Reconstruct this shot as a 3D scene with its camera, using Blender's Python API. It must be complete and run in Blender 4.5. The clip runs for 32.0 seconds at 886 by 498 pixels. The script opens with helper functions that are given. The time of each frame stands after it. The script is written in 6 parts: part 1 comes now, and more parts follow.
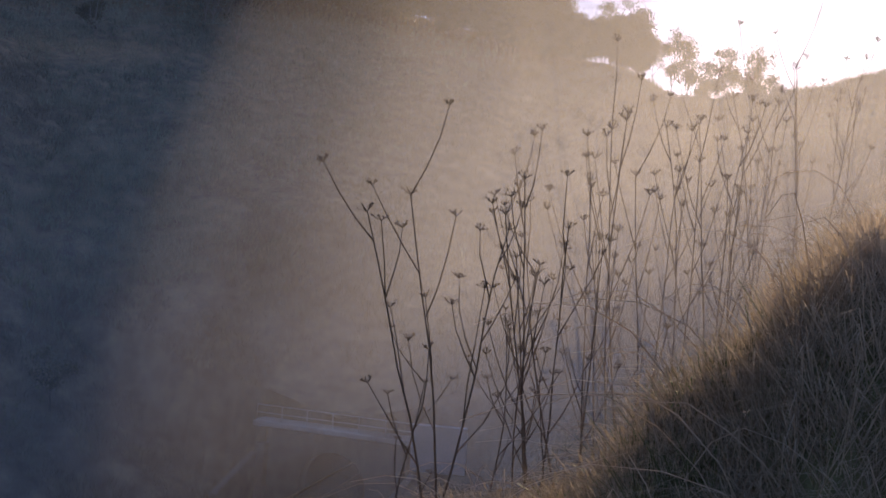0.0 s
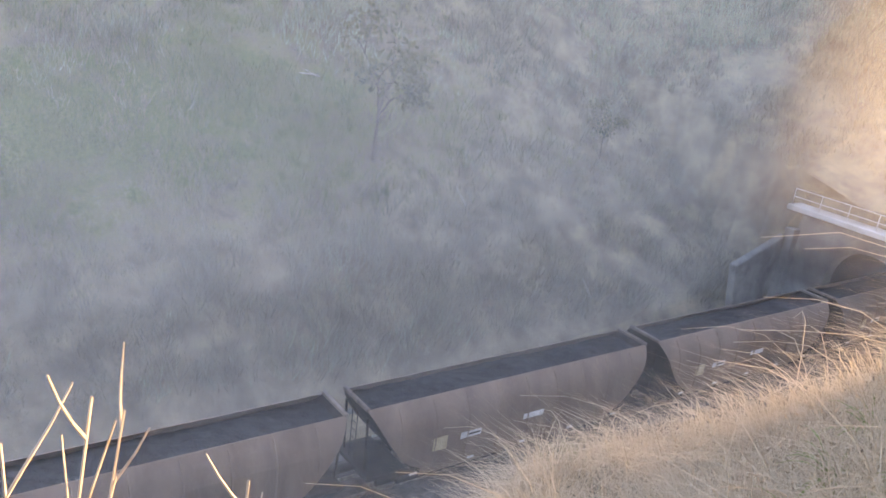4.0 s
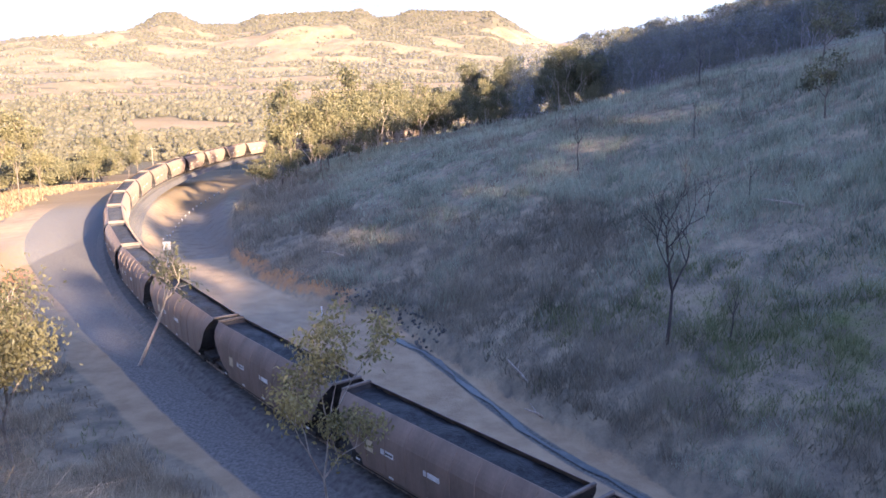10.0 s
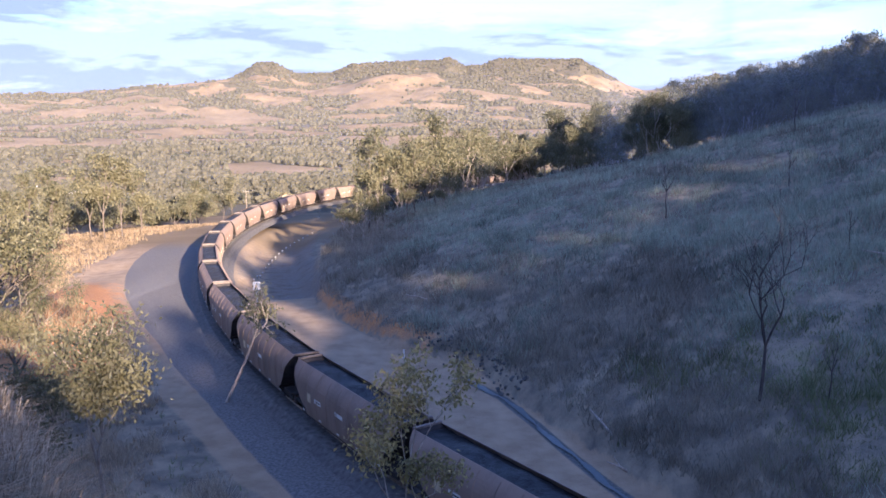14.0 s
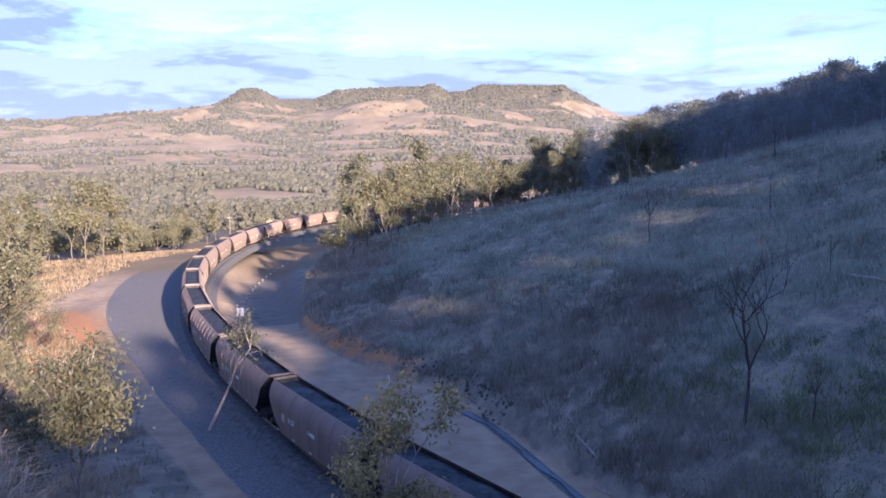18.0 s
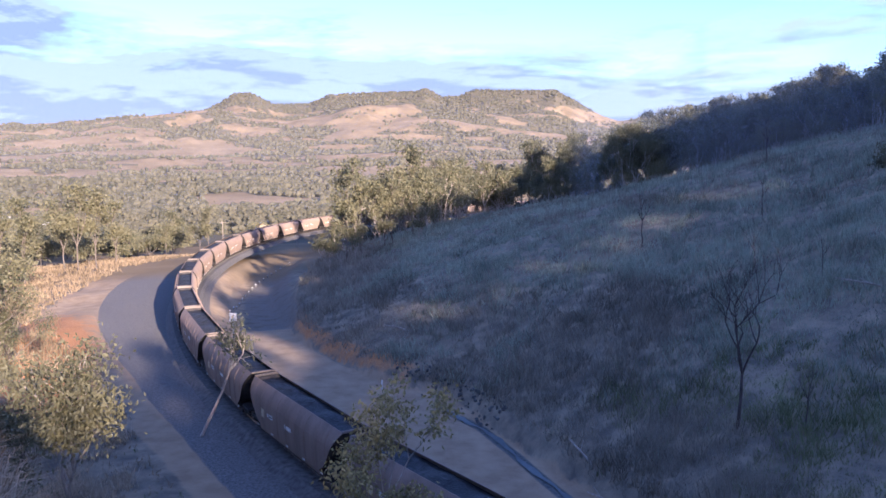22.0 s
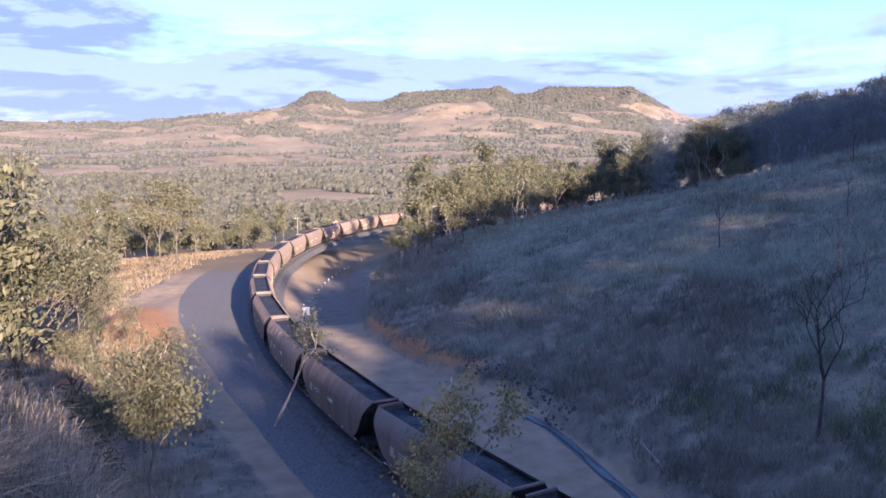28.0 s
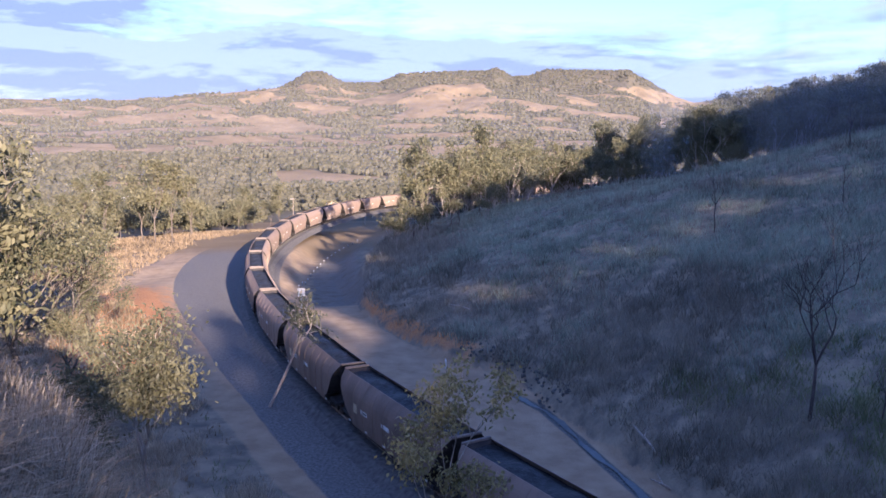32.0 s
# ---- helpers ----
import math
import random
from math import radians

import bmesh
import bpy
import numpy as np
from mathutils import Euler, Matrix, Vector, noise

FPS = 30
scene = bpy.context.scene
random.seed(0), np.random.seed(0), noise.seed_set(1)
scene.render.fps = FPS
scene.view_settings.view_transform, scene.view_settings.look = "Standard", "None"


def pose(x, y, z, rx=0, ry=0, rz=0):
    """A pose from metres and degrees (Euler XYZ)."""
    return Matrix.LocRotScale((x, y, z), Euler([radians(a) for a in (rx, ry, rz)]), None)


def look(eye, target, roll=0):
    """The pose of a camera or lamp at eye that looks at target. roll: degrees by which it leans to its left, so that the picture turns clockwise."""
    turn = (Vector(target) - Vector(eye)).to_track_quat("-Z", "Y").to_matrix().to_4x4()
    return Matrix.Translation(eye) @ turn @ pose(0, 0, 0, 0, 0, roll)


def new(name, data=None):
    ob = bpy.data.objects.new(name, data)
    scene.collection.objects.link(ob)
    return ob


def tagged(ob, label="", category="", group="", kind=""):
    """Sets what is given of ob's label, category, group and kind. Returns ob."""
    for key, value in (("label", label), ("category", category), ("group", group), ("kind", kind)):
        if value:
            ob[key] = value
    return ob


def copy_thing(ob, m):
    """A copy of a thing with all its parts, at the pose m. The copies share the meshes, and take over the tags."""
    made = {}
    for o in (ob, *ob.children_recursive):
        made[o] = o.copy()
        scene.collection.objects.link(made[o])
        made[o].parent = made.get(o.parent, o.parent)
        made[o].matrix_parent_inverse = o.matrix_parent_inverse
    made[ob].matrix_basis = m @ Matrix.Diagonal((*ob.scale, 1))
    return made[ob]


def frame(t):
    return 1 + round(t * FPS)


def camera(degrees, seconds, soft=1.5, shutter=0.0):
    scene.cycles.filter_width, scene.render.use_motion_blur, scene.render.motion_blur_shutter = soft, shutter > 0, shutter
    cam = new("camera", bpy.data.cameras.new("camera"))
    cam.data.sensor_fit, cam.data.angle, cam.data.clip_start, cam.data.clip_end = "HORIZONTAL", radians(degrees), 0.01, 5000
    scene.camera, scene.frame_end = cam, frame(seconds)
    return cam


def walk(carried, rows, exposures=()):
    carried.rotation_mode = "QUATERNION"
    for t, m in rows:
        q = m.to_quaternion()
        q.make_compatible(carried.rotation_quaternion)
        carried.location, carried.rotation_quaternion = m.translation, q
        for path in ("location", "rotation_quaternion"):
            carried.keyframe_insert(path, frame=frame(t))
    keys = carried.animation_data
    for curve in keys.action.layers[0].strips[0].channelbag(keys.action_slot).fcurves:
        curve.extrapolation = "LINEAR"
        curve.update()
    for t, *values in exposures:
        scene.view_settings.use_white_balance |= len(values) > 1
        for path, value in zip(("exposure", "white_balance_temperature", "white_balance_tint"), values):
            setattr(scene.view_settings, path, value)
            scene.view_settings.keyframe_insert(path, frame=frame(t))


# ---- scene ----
# ---------------------------------------------------------------- camera
EYE = Vector((0.0, 0.0, 17.9))
# seconds, yaw (to the left from +y), pitch, roll
TURNS = [(0.0, -127.65, 1.68, 4.09), (0.5, -123.81, -1.95, 4.71), (1.0, -119.38, -6.11, 5.41), (1.5, -115.95, -9.89, 6.23), (2.0, -112.48, -12.89, 7.33), (2.5, -110.3, -14.79, 7.77), (4.5, -81.67, -19.7, 8.55), (5.0, -68.22, -21.0, 7.39), (5.5, -55.59, -21.41, 5.76), (6.0, -42.45, -20.33, 3.8), (6.5, -32.09, -18.4, 2.88), (7.0, -25.28, -17.04, 2.24), (7.5, -19.31, -16.41, 1.11), (8.0, -14.63, -15.4, 0.64), (8.5, -11.4, -14.35, 0.75), (9.0, -9.28, -13.47, 0.82), (9.5, -7.28, -12.94, 0.51), (10.0, -4.98, -12.41, -0.16), (10.5, -3.35, -11.79, -0.55), (11.0, -2.31, -11.39, -0.45), (11.5, -1.84, -10.89, -0.19), (12.0, -1.61, -10.52, -0.04), (12.5, -0.93, -10.12, -0.14), (13.0, -0.23, -9.8, -0.28), (13.5, 0.65, -9.57, -0.24), (14.0, 1.05, -9.18, -0.13), (14.5, 0.97, -8.92, -0.06), (16.5, 0.31, -7.72, -0.4), (17.0, -0.05, -7.44, -0.43), (17.5, -0.2, -7.38, -0.4), (18.0, -0.06, -7.4, -0.21), (18.5, 0.07, -7.47, -0.05), (19.0, -0.01, -7.58, 0.13), (19.5, -0.17, -7.69, 0.09), (20.0, -0.18, -7.73, 0.06), (20.5, -0.11, -7.68, 0.06), (21.0, -0.1, -7.51, 0.07), (21.5, -0.25, -7.28, 0.01), (22.0, -0.54, -7.07, -0.19), (22.5, -0.83, -7.01, -0.39), (23.0, -0.97, -7.03, -0.34), (23.5, -1.09, -7.08, -0.12), (24.0, -1.14, -7.13, -0.08), (24.5, -1.19, -7.15, -0.05), (26.5, 0.16, -7.22, 0.0), (27.0, 1.87, -7.18, -0.09), (27.5, 3.42, -7.13, -0.12), (28.0, 4.53, -7.23, -0.08), (28.5, 4.71, -7.48, -0.09), (29.0, 4.39, -7.64, 0.05), (29.5, 4.18, -7.72, 0.19), (30.0, 4.27, -7.94, 0.28), (30.5, 4.5, -8.17, 0.38), (31.0, 4.53, -8.27, 0.54), (31.5, 4.33, -8.38, 0.53), (32.0, 4.21, -8.49, 0.48)]


def eye_at(t):
    """The eye sinks and drifts a hand's width or two as the camera comes down from the ridge."""
    k = max(0.0, 1 - t / 2.5)
    return EYE + Vector((0.03 * k, -0.28 * k, 0.32 * k))


def aim(t, yaw, pitch, roll):
    a, b = radians(yaw), radians(pitch)
    way = Vector((-math.sin(a) * math.cos(b), math.cos(a) * math.cos(b), math.sin(b)))
    e = eye_at(t)
    return look(e, e + way, roll)


cam = camera(57.57, 32.0, soft=1.6)
walk(cam, [(t, aim(t, y, p, r)) for t, y, p, r in TURNS],
     exposures=[(0.0, 0.75, 5300, 9), (1.1, 2.4, 5800, 7), (2.5, 3.2, 7000, 7), (5.0, 4.1, 7700, 5), (6.4, 3.95, 7200, 5), (7.2, 3.8, 6500, 8), (8.0, 3.6, 5700, 10), (9.0, 3.1, 5300, 11), (11.0, 2.5, 5000, 11), (13.0, 2.2, 4700, 13), (19.0, 1.95, 4400, 16), (32.0, 1.86, 4450, 16)])

# ---------------------------------------------------------------- light
SUN_AZ, SUN_EL = radians(151.5), radians(14.9)
SUNWARD = Vector((math.sin(SUN_AZ) * math.cos(SUN_EL), math.cos(SUN_AZ) * math.cos(SUN_EL), math.sin(SUN_EL)))


def make_world():
    w = bpy.data.worlds.new("sky")
    scene.world = w
    w.use_nodes = True
    nt = w.node_tree
    nt.nodes.clear()
    out = nt.nodes.new("ShaderNodeOutputWorld")
    bg = nt.nodes.new("ShaderNodeBackground")
    bg.inputs[1].default_value = 0.12
    sky = nt.nodes.new("ShaderNodeTexSky")
    sky.sky_type = "NISHITA"
    sky.sun_disc = False
    sky.sun_elevation = SUN_EL
    sky.sun_rotation = SUN_AZ
    sky.dust_density = 0.6
    sky.ozone_density = 2.0
    co = nt.nodes.new("ShaderNodeTexCoord")
    sep = nt.nodes.new("ShaderNodeSeparateXYZ")
    nt.links.new(co.outputs["Generated"], sep.inputs[0])

    def calc(op, a, b=0.0):
        n = nt.nodes.new("ShaderNodeMath"); n.operation = op
        for i, v in enumerate((a, b)):
            if isinstance(v, (int, float)):
                n.inputs[i].default_value = v
            else:
                nt.links.new(v, n.inputs[i])
        return n.outputs[0]

    def spread(v, a, b, c, e, kind="LINEAR"):
        n = nt.nodes.new("ShaderNodeMapRange"); n.interpolation_type = kind
        for key, val in zip(("From Min", "From Max", "To Min", "To Max"), (a, b, c, e)):
            n.inputs[key].default_value = val
        nt.links.new(v, n.inputs["Value"])
        return n.outputs[0]

    # long low cloud banks: bearing against height over the horizon
    across = calc("DIVIDE", sep.outputs["X"], calc("ADD", calc("ABSOLUTE", sep.outputs["Y"]), 0.25))

    def cloud_noise(sx, sz, lift, seed, detail, rough):
        v = nt.nodes.new("ShaderNodeCombineXYZ")
        nt.links.new(calc("MULTIPLY", across, sx), v.inputs[0])
        nt.links.new(calc("MULTIPLY", calc("ADD", sep.outputs["Z"], lift), sz), v.inputs[1])
        v.inputs[2].default_value = seed
        n = nt.nodes.new("ShaderNodeTexNoise")
        n.inputs["Scale"].default_value, n.inputs["Detail"].default_value, n.inputs["Roughness"].default_value, n.inputs["Distortion"].default_value = 1.0, detail, rough, 0.25
        nt.links.new(v.outputs[0], n.inputs["Vector"])
        return n.outputs["Fac"]

    body = cloud_noise(4.6, 19.0, 0.0, 3.3, 8, 0.58)
    body_up = cloud_noise(4.6, 19.0, 0.012, 3.3, 8, 0.58)
    # the bank reaches higher to the west, and opens to blue above it
    edge = calc("SUBTRACT", sep.outputs["Z"], calc("ADD", calc("MULTIPLY", across, -0.10), 0.122))
    bias = spread(edge, -0.045, 0.04, 0.20, -0.12, "SMOOTHSTEP")
    ramp = nt.nodes.new("ShaderNodeValToRGB")
    ramp.color_ramp.elements[0].position = 0.44; ramp.color_ramp.elements[0].color = (0, 0, 0, 1)
    ramp.color_ramp.elements[1].position = 0.60; ramp.color_ramp.elements[1].color = (1, 1, 1, 1)
    nt.links.new(calc("ADD", body, bias), ramp.inputs[0])
    # lit tops, lavender undersides
    relief = calc("ADD", calc("MULTIPLY", calc("SUBTRACT", body, body_up), 4.0), cloud_noise(3.0, 15.0, 0.0, 8.1, 5, 0.5))
    tone = nt.nodes.new("ShaderNodeValToRGB")
    tone.color_ramp.elements[0].position = 0.41; tone.color_ramp.elements[0].color = (1.34, 1.32, 1.48, 1)
    tone.color_ramp.elements[1].position = 0.66; tone.color_ramp.elements[1].color = (1.95, 1.88, 2.0, 1)
    nt.links.new(relief, tone.inputs[0])
    thin = nt.nodes.new("ShaderNodeMixRGB"); thin.blend_type = "MULTIPLY"; thin.inputs[0].default_value = 1.0; thin.inputs[2].default_value = (0.73, 0.585, 0.64, 1)
    nt.links.new(sky.outputs[0], thin.inputs[1])
    mix = nt.nodes.new("ShaderNodeMixRGB")
    nt.links.new(ramp.outputs[0], mix.inputs[0]); nt.links.new(thin.outputs[0], mix.inputs[1]); nt.links.new(tone.outputs[0], mix.inputs[2])
    nt.links.new(mix.outputs[0], bg.inputs[0]); nt.links.new(bg.outputs[0], out.inputs[0])


make_world()
sun = new("sun", bpy.data.lights.new("sun", "SUN"))
sun.data.energy, sun.data.angle, sun.data.color = 6.3, radians(0.6), (1.0, 0.64, 0.33)
sun.matrix_world = look(SUNWARD * 100, (0, 0, 0))


# ---------------------------------------------------------------- numbers and noise
def hash2(ix, iy, k):
    n = (ix.astype(np.int64) * 374761393 + iy.astype(np.int64) * 668265263 + k * 1274126177) & 0x7FFFFFFF
    n = ((n ^ (n >> 13)) * 1274126177) & 0x7FFFFFFF
    return ((n ^ (n >> 16)) & 0xFFFF) / 65535.0


def vnoise(x, y, k=0):
    ix, iy = np.floor(x), np.floor(y)
    fx, fy = x - ix, y - iy
    fx, fy = fx * fx * (3 - 2 * fx), fy * fy * (3 - 2 * fy)
    a, b = hash2(ix, iy, k), hash2(ix + 1, iy, k)
    c, e = hash2(ix, iy + 1, k), hash2(ix + 1, iy + 1, k)
    return (a + (b - a) * fx) * (1 - fy) + (c + (e - c) * fx) * fy


def fbm(x, y, octaves=4, k=0):
    total, amp, norm = 0.0, 1.0, 0.0
    for i in range(octaves):
        total = total + amp * vnoise(x * 2**i, y * 2**i, k + i)
        norm += amp
        amp *= 0.5
    return total / norm - 0.5


def smooth(x, a, b):
    t = np.clip((x - a) / (b - a), 0, 1)
    return t * t * (3 - 2 * t)


def smin(a, b, k):
    h = np.clip(0.5 + 0.5 * (b - a) / k, 0, 1)
    return b * (1 - h) + a * h - k * h * (1 - h)


# ---------------------------------------------------------------- the line of the track
HEAD0, BEND = radians(35.3), 1 / 230.4     # heading left of +y, and the curve to the right
P0 = np.array((20.4, 7.2))
T0, N0 = np.array((-math.sin(HEAD0), math.cos(HEAD0))), np.array((math.cos(HEAD0), math.sin(HEAD0)))
S1, S2 = 34.4, 285.0                       # the curve begins and ends here
P1 = P0 + S1 * T0
CEN = P1 + N0 / BEND
GRADE = 0.02


def line_at(s):
    """Place, heading and height of the rail at s metres along the line."""
    if s < S1:
        p, h = P0 + s * T0, HEAD0
    else:
        a = (min(s, S2) - S1) * BEND
        p = CEN - N0 / BEND * math.cos(a) + T0 / BEND * math.sin(a)
        h = HEAD0 - a
        if s > S2:
            p = p + (s - S2) * np.array((-math.sin(h), math.cos(h)))
    return p[0], p[1], -GRADE * s - (0.012 * max(0, s - 230)), h


A2 = (S2 - S1) * BEND
X2, Y2, _, H2 = line_at(S2)


def along(x, y):
    """s and the distance d to the right of the line, for arrays."""
    px, py = x - P1[0], y - P1[1]
    a, b = px * T0[0] + py * T0[1], px * N0[0] + py * N0[1]
    cx, cy = x - CEN[0], y - CEN[1]
    ct, cn = cx * T0[0] + cy * T0[1], -(cx * N0[0] + cy * N0[1])
    phi, rad = np.arctan2(ct, cn), np.hypot(cx, cy)
    phi = np.where(phi < -1.2, phi + 2 * np.pi, phi)
    s, d = S1 + phi / BEND, 1 / BEND - rad
    q, e = x - X2, y - Y2
    s3, d3 = S2 + q * -math.sin(H2) + e * math.cos(H2), q * math.cos(H2) + e * math.sin(H2)
    past = (phi > A2)
    s, d = np.where(past, s3, s), np.where(past, d3, d)
    return np.where(a < 0, S1 + a, s), np.where(a < 0, b, d)


# ---------------------------------------------------------------- the shape of the land
PORTAL = -43.0
WX, WY = math.sin(radians(146)), math.cos(radians(146))


def foot_of(s):
    """How far right of the line the opposite hill begins."""
    return np.interp(s, [-60, -5, 10, 30, 45, 56, 66, 76, 90, 110, 140, 200, 260], [5.2, 6.7, 7.9, 9.9, 13.2, 15.1, 13.1, 11.4, 10.9, 13.5, 17, 20, 20])


def land(x, y):
    s, d = along(x, y)
    r = np.hypot(x, y)
    w, v = x * WX + y * WY, x * 0.866 + y * 0.5
    sc = np.clip(s, -160, 420)
    zr = -GRADE * sc - 0.012 * np.clip(sc - 230, 0, 200)
    rough = fbm(x / 7, y / 7, 4, 3)
    big = fbm(x / 60, y / 60, 3, 9)
    # opposite hill
    t = d - foot_of(s) - 1.2 * fbm(x / 5, y / 5, 2, 5)
    m = np.interp(s, [-120, -40, 0, 50, 110, 160, 260], [0.78, 0.70, 0.55, 0.42, 0.31, 0.25, 0.18])
    top = np.interp(s, [-120, -40, 0, 30, 60, 110, 160, 260], [110, 92, 60, 40, 33, 23, 19, 13])
    tt = np.maximum(t, 0)
    hill = top * np.tanh(m * tt / top) + 0.5 * np.minimum(tt, 1.0)
    far = zr - 0.45 + hill + (rough * 1.3 + big * 3.0 * smooth(tt, 5, 40)) * smooth(tt, 0, 6)
    far = far - 0.35 * smooth(d, 3.0, 6.0) * smooth(s, -60, -20) * (1 - smooth(tt, 0.0, 0.3))
    # inside the bend the line stands on a washed-out bank
    dip = smooth(d, 2.5, 5.5 + 4.0 * vnoise(s / 3.2, d * 0, 15)) * (1 - smooth(d, 11, 15)) * smooth(s, 92, 106) * (1 - smooth(s, 165, 205))
    far = far - 2.0 * dip
    # camera's own bank, cut down to the line
    az = np.degrees(np.arctan2(-x, y))
    up = 17.3 + np.interp(w, [0, 45, 110, 150], [0, 8.5, 28, 40]) - 0.15 * np.maximum(w - 165, 0) - (0.62 + 0.10 * smooth(az, -2, 10) * (1 - smooth(az, 25.5, 30.5))) * np.maximum(0.342 * x + 0.940 * y - 0.5 - 1.3 * smooth(-x, 2.2, 4.6) * (1 - smooth(r, 9, 18)) * smooth(az, 26.5, 31), 0)
    up = up + np.where(v < -4, -0.10 * (v + 4), 0.0) * smooth(w, 0, 40)
    berm = 2.2 * np.exp(-((s - 88) / 18) ** 2 - ((d + 16) / 5.5) ** 2)
    cut = zr - 0.5 + 1.06 * np.maximum(-d - 5.0 - 2.2 * smooth(s, 25, 60) - 4.5 * smooth(s, 80, 120), 0)
    low = zr - 0.6 + berm - 5.0 * smooth(-d, 24, 70) * smooth(s, 70, 140)
    near = np.maximum(smin(up, cut, 0.8), np.minimum(low, cut)) + (rough * 0.9 + big * 1.5) * smooth(-d, 8, 16) * smooth(r, 4, 14)
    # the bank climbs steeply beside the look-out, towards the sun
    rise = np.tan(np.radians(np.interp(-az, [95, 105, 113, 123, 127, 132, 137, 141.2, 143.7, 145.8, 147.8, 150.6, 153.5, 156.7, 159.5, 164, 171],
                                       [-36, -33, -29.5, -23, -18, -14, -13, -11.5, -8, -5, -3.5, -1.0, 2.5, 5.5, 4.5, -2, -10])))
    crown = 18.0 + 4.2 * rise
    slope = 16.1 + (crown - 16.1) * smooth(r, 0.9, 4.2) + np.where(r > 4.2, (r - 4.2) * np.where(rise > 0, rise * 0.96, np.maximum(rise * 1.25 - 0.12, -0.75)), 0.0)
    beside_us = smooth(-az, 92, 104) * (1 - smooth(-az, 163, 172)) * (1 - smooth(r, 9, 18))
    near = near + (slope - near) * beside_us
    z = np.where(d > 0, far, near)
    # the hill over the tunnel
    over = PORTAL - s
    cover = 7.9 + 0.50 * over + 0.25 * np.abs(d) + rough
    cover = smin(cover, 57 + 0.30 * np.maximum(v - 8, 0) - 0.10 * np.maximum(w - 150, 0) + 3 * big, 8)
    z = np.where(over > 0, np.maximum(z, cover), z)
    # everything sunward tops out on one ridge
    # unseen swell near v = 85 is added to shade the slope
    ridge = 45.3 + 6.8 * smooth(v, 13, 27) + 8.5 * smooth(v, 22, 38) + 0.24 * np.clip(v - 8, 0, 140) + 0.35 * np.clip(-5 - v, 0, 60) + 10.0 * np.exp(-((v - 85) / 32) ** 2) + 2.0 * big - 0.2 * np.maximum(w - 160, 0)
    z = np.where(w > 60, smin(z, ridge, 6), z)
    # the valley beyond, and the mountains
    az = np.degrees(np.arctan2(-x, y))
    flat = 1 - smooth(r, 2300, 3100)
    plain = np.interp(r, [100, 200, 350, 700, 1300, 2000, 2800, 5000], [-5, -10, -22, -34, -28, -4, 24, 45]) + np.minimum(r / 20, 45) * fbm(x / 420, y / 420, 4, 21) * (0.25 + 0.75 * flat)
    spur = 1 - 2 * np.abs(fbm(x / 330, y / 330, 4, 41))
    # far crest: the knob and the long flat-topped range
    back = np.interp(az, [-60, -30, -19, -17, -16, -14.6, -12.7, -11.5, -10.4, -9.2, -8.4, -2.6, -1.8, -0.4, 0.6, 1.6, 4.1, 7.2, 8.8, 11.1, 11.9, 12.6, 13.2, 13.8, 14.5, 15.4, 17, 20],
                     [0.2, 0.8, 1.3, 1.6, 2.05, 2.08, 1.8, 2.25, 2.8, 3.5, 3.92, 4.02, 3.65, 3.58, 4.14, 3.92, 3.85, 3.70, 3.04, 3.02, 3.38, 3.74, 3.81, 3.68, 3.2, 2.7, 1.9, 0.5])
    # nearer spurs in front of it
    front = np.interp(az, [-60, -20, -14, -10, -5, -1, 2.5, 4.6, 6.2, 8, 10, 13, 15.5, 18.5, 22, 25, 28.5, 34, 45, 70],
                      [0.2, 0.5, 0.9, 1.6, 2.3, 2.9, 3.2, 3.35, 3.05, 2.35, 2.1, 2.35, 2.66, 2.3, 1.98, 1.7, 1.5, 1.6, 1.2, 0.4])
    hb = (18 + 4150 * np.tan(np.radians(back)) + 5 * fbm(az * 1.6, az * 0, 3, 31)) * np.clip(1 - np.abs(r - 4150) / np.where(r < 4150, 1300, 700), 0, 1) ** 0.85
    hf = (18 + 3350 * np.tan(np.radians(front)) + 4 * fbm(az * 1.3, az * 0, 3, 33)) * np.clip(1 - np.abs(r - 3350) / np.where(r < 3350, 1150, 900), 0, 1) ** 0.9
    off = smooth(np.abs(r - 3350), 0, 260) * smooth(np.abs(r - 4150), 0, 240)
    mount = np.maximum(hb, hf) * (1 - 0.42 * off * (1 - spur))
    mount = np.maximum(mount - plain * 0.9, -6) * smooth(r, 2150, 2700)
    wild = plain + mount
    left = smooth(r, 120, 260)
    right = smooth(r, 330, 620)
    k = left + (right - left) * smooth(d, 0, 40)
    k = np.where(w > 0, smooth(r, 400, 900), k)
    return z * (1 - k) + wild * k


def woodiness(x, y, r, z):
    """Above nought where trees and scrub stand in the valley and on the mountains."""
    spur = 1 - 2 * np.abs(fbm(x / 330, y / 330, 4, 41))
    dens = fbm(x / 150, y / 150, 4, 61) + 0.45 * fbm(x / 700, y / 700, 2, 62)
    thin = np.interp(r, [230, 600, 1800, 2400, 2800, 4300], [0.03, -0.10, -0.17, -0.12, -0.02, -0.03])
    up = smooth(r, 2400, 2900)
    open_land = smooth(fbm(x / 150, y / 95, 3, 68), 0.13, 0.19) * (1 - up)
    return dens - thin - 0.5 * open_land + up * (0.45 * (0.72 - spur) + 0.34 * smooth(z, 185, 235))


def land1(x, y):
    return float(land(np.array([x * 1.0]), np.array([y * 1.0]))[0])


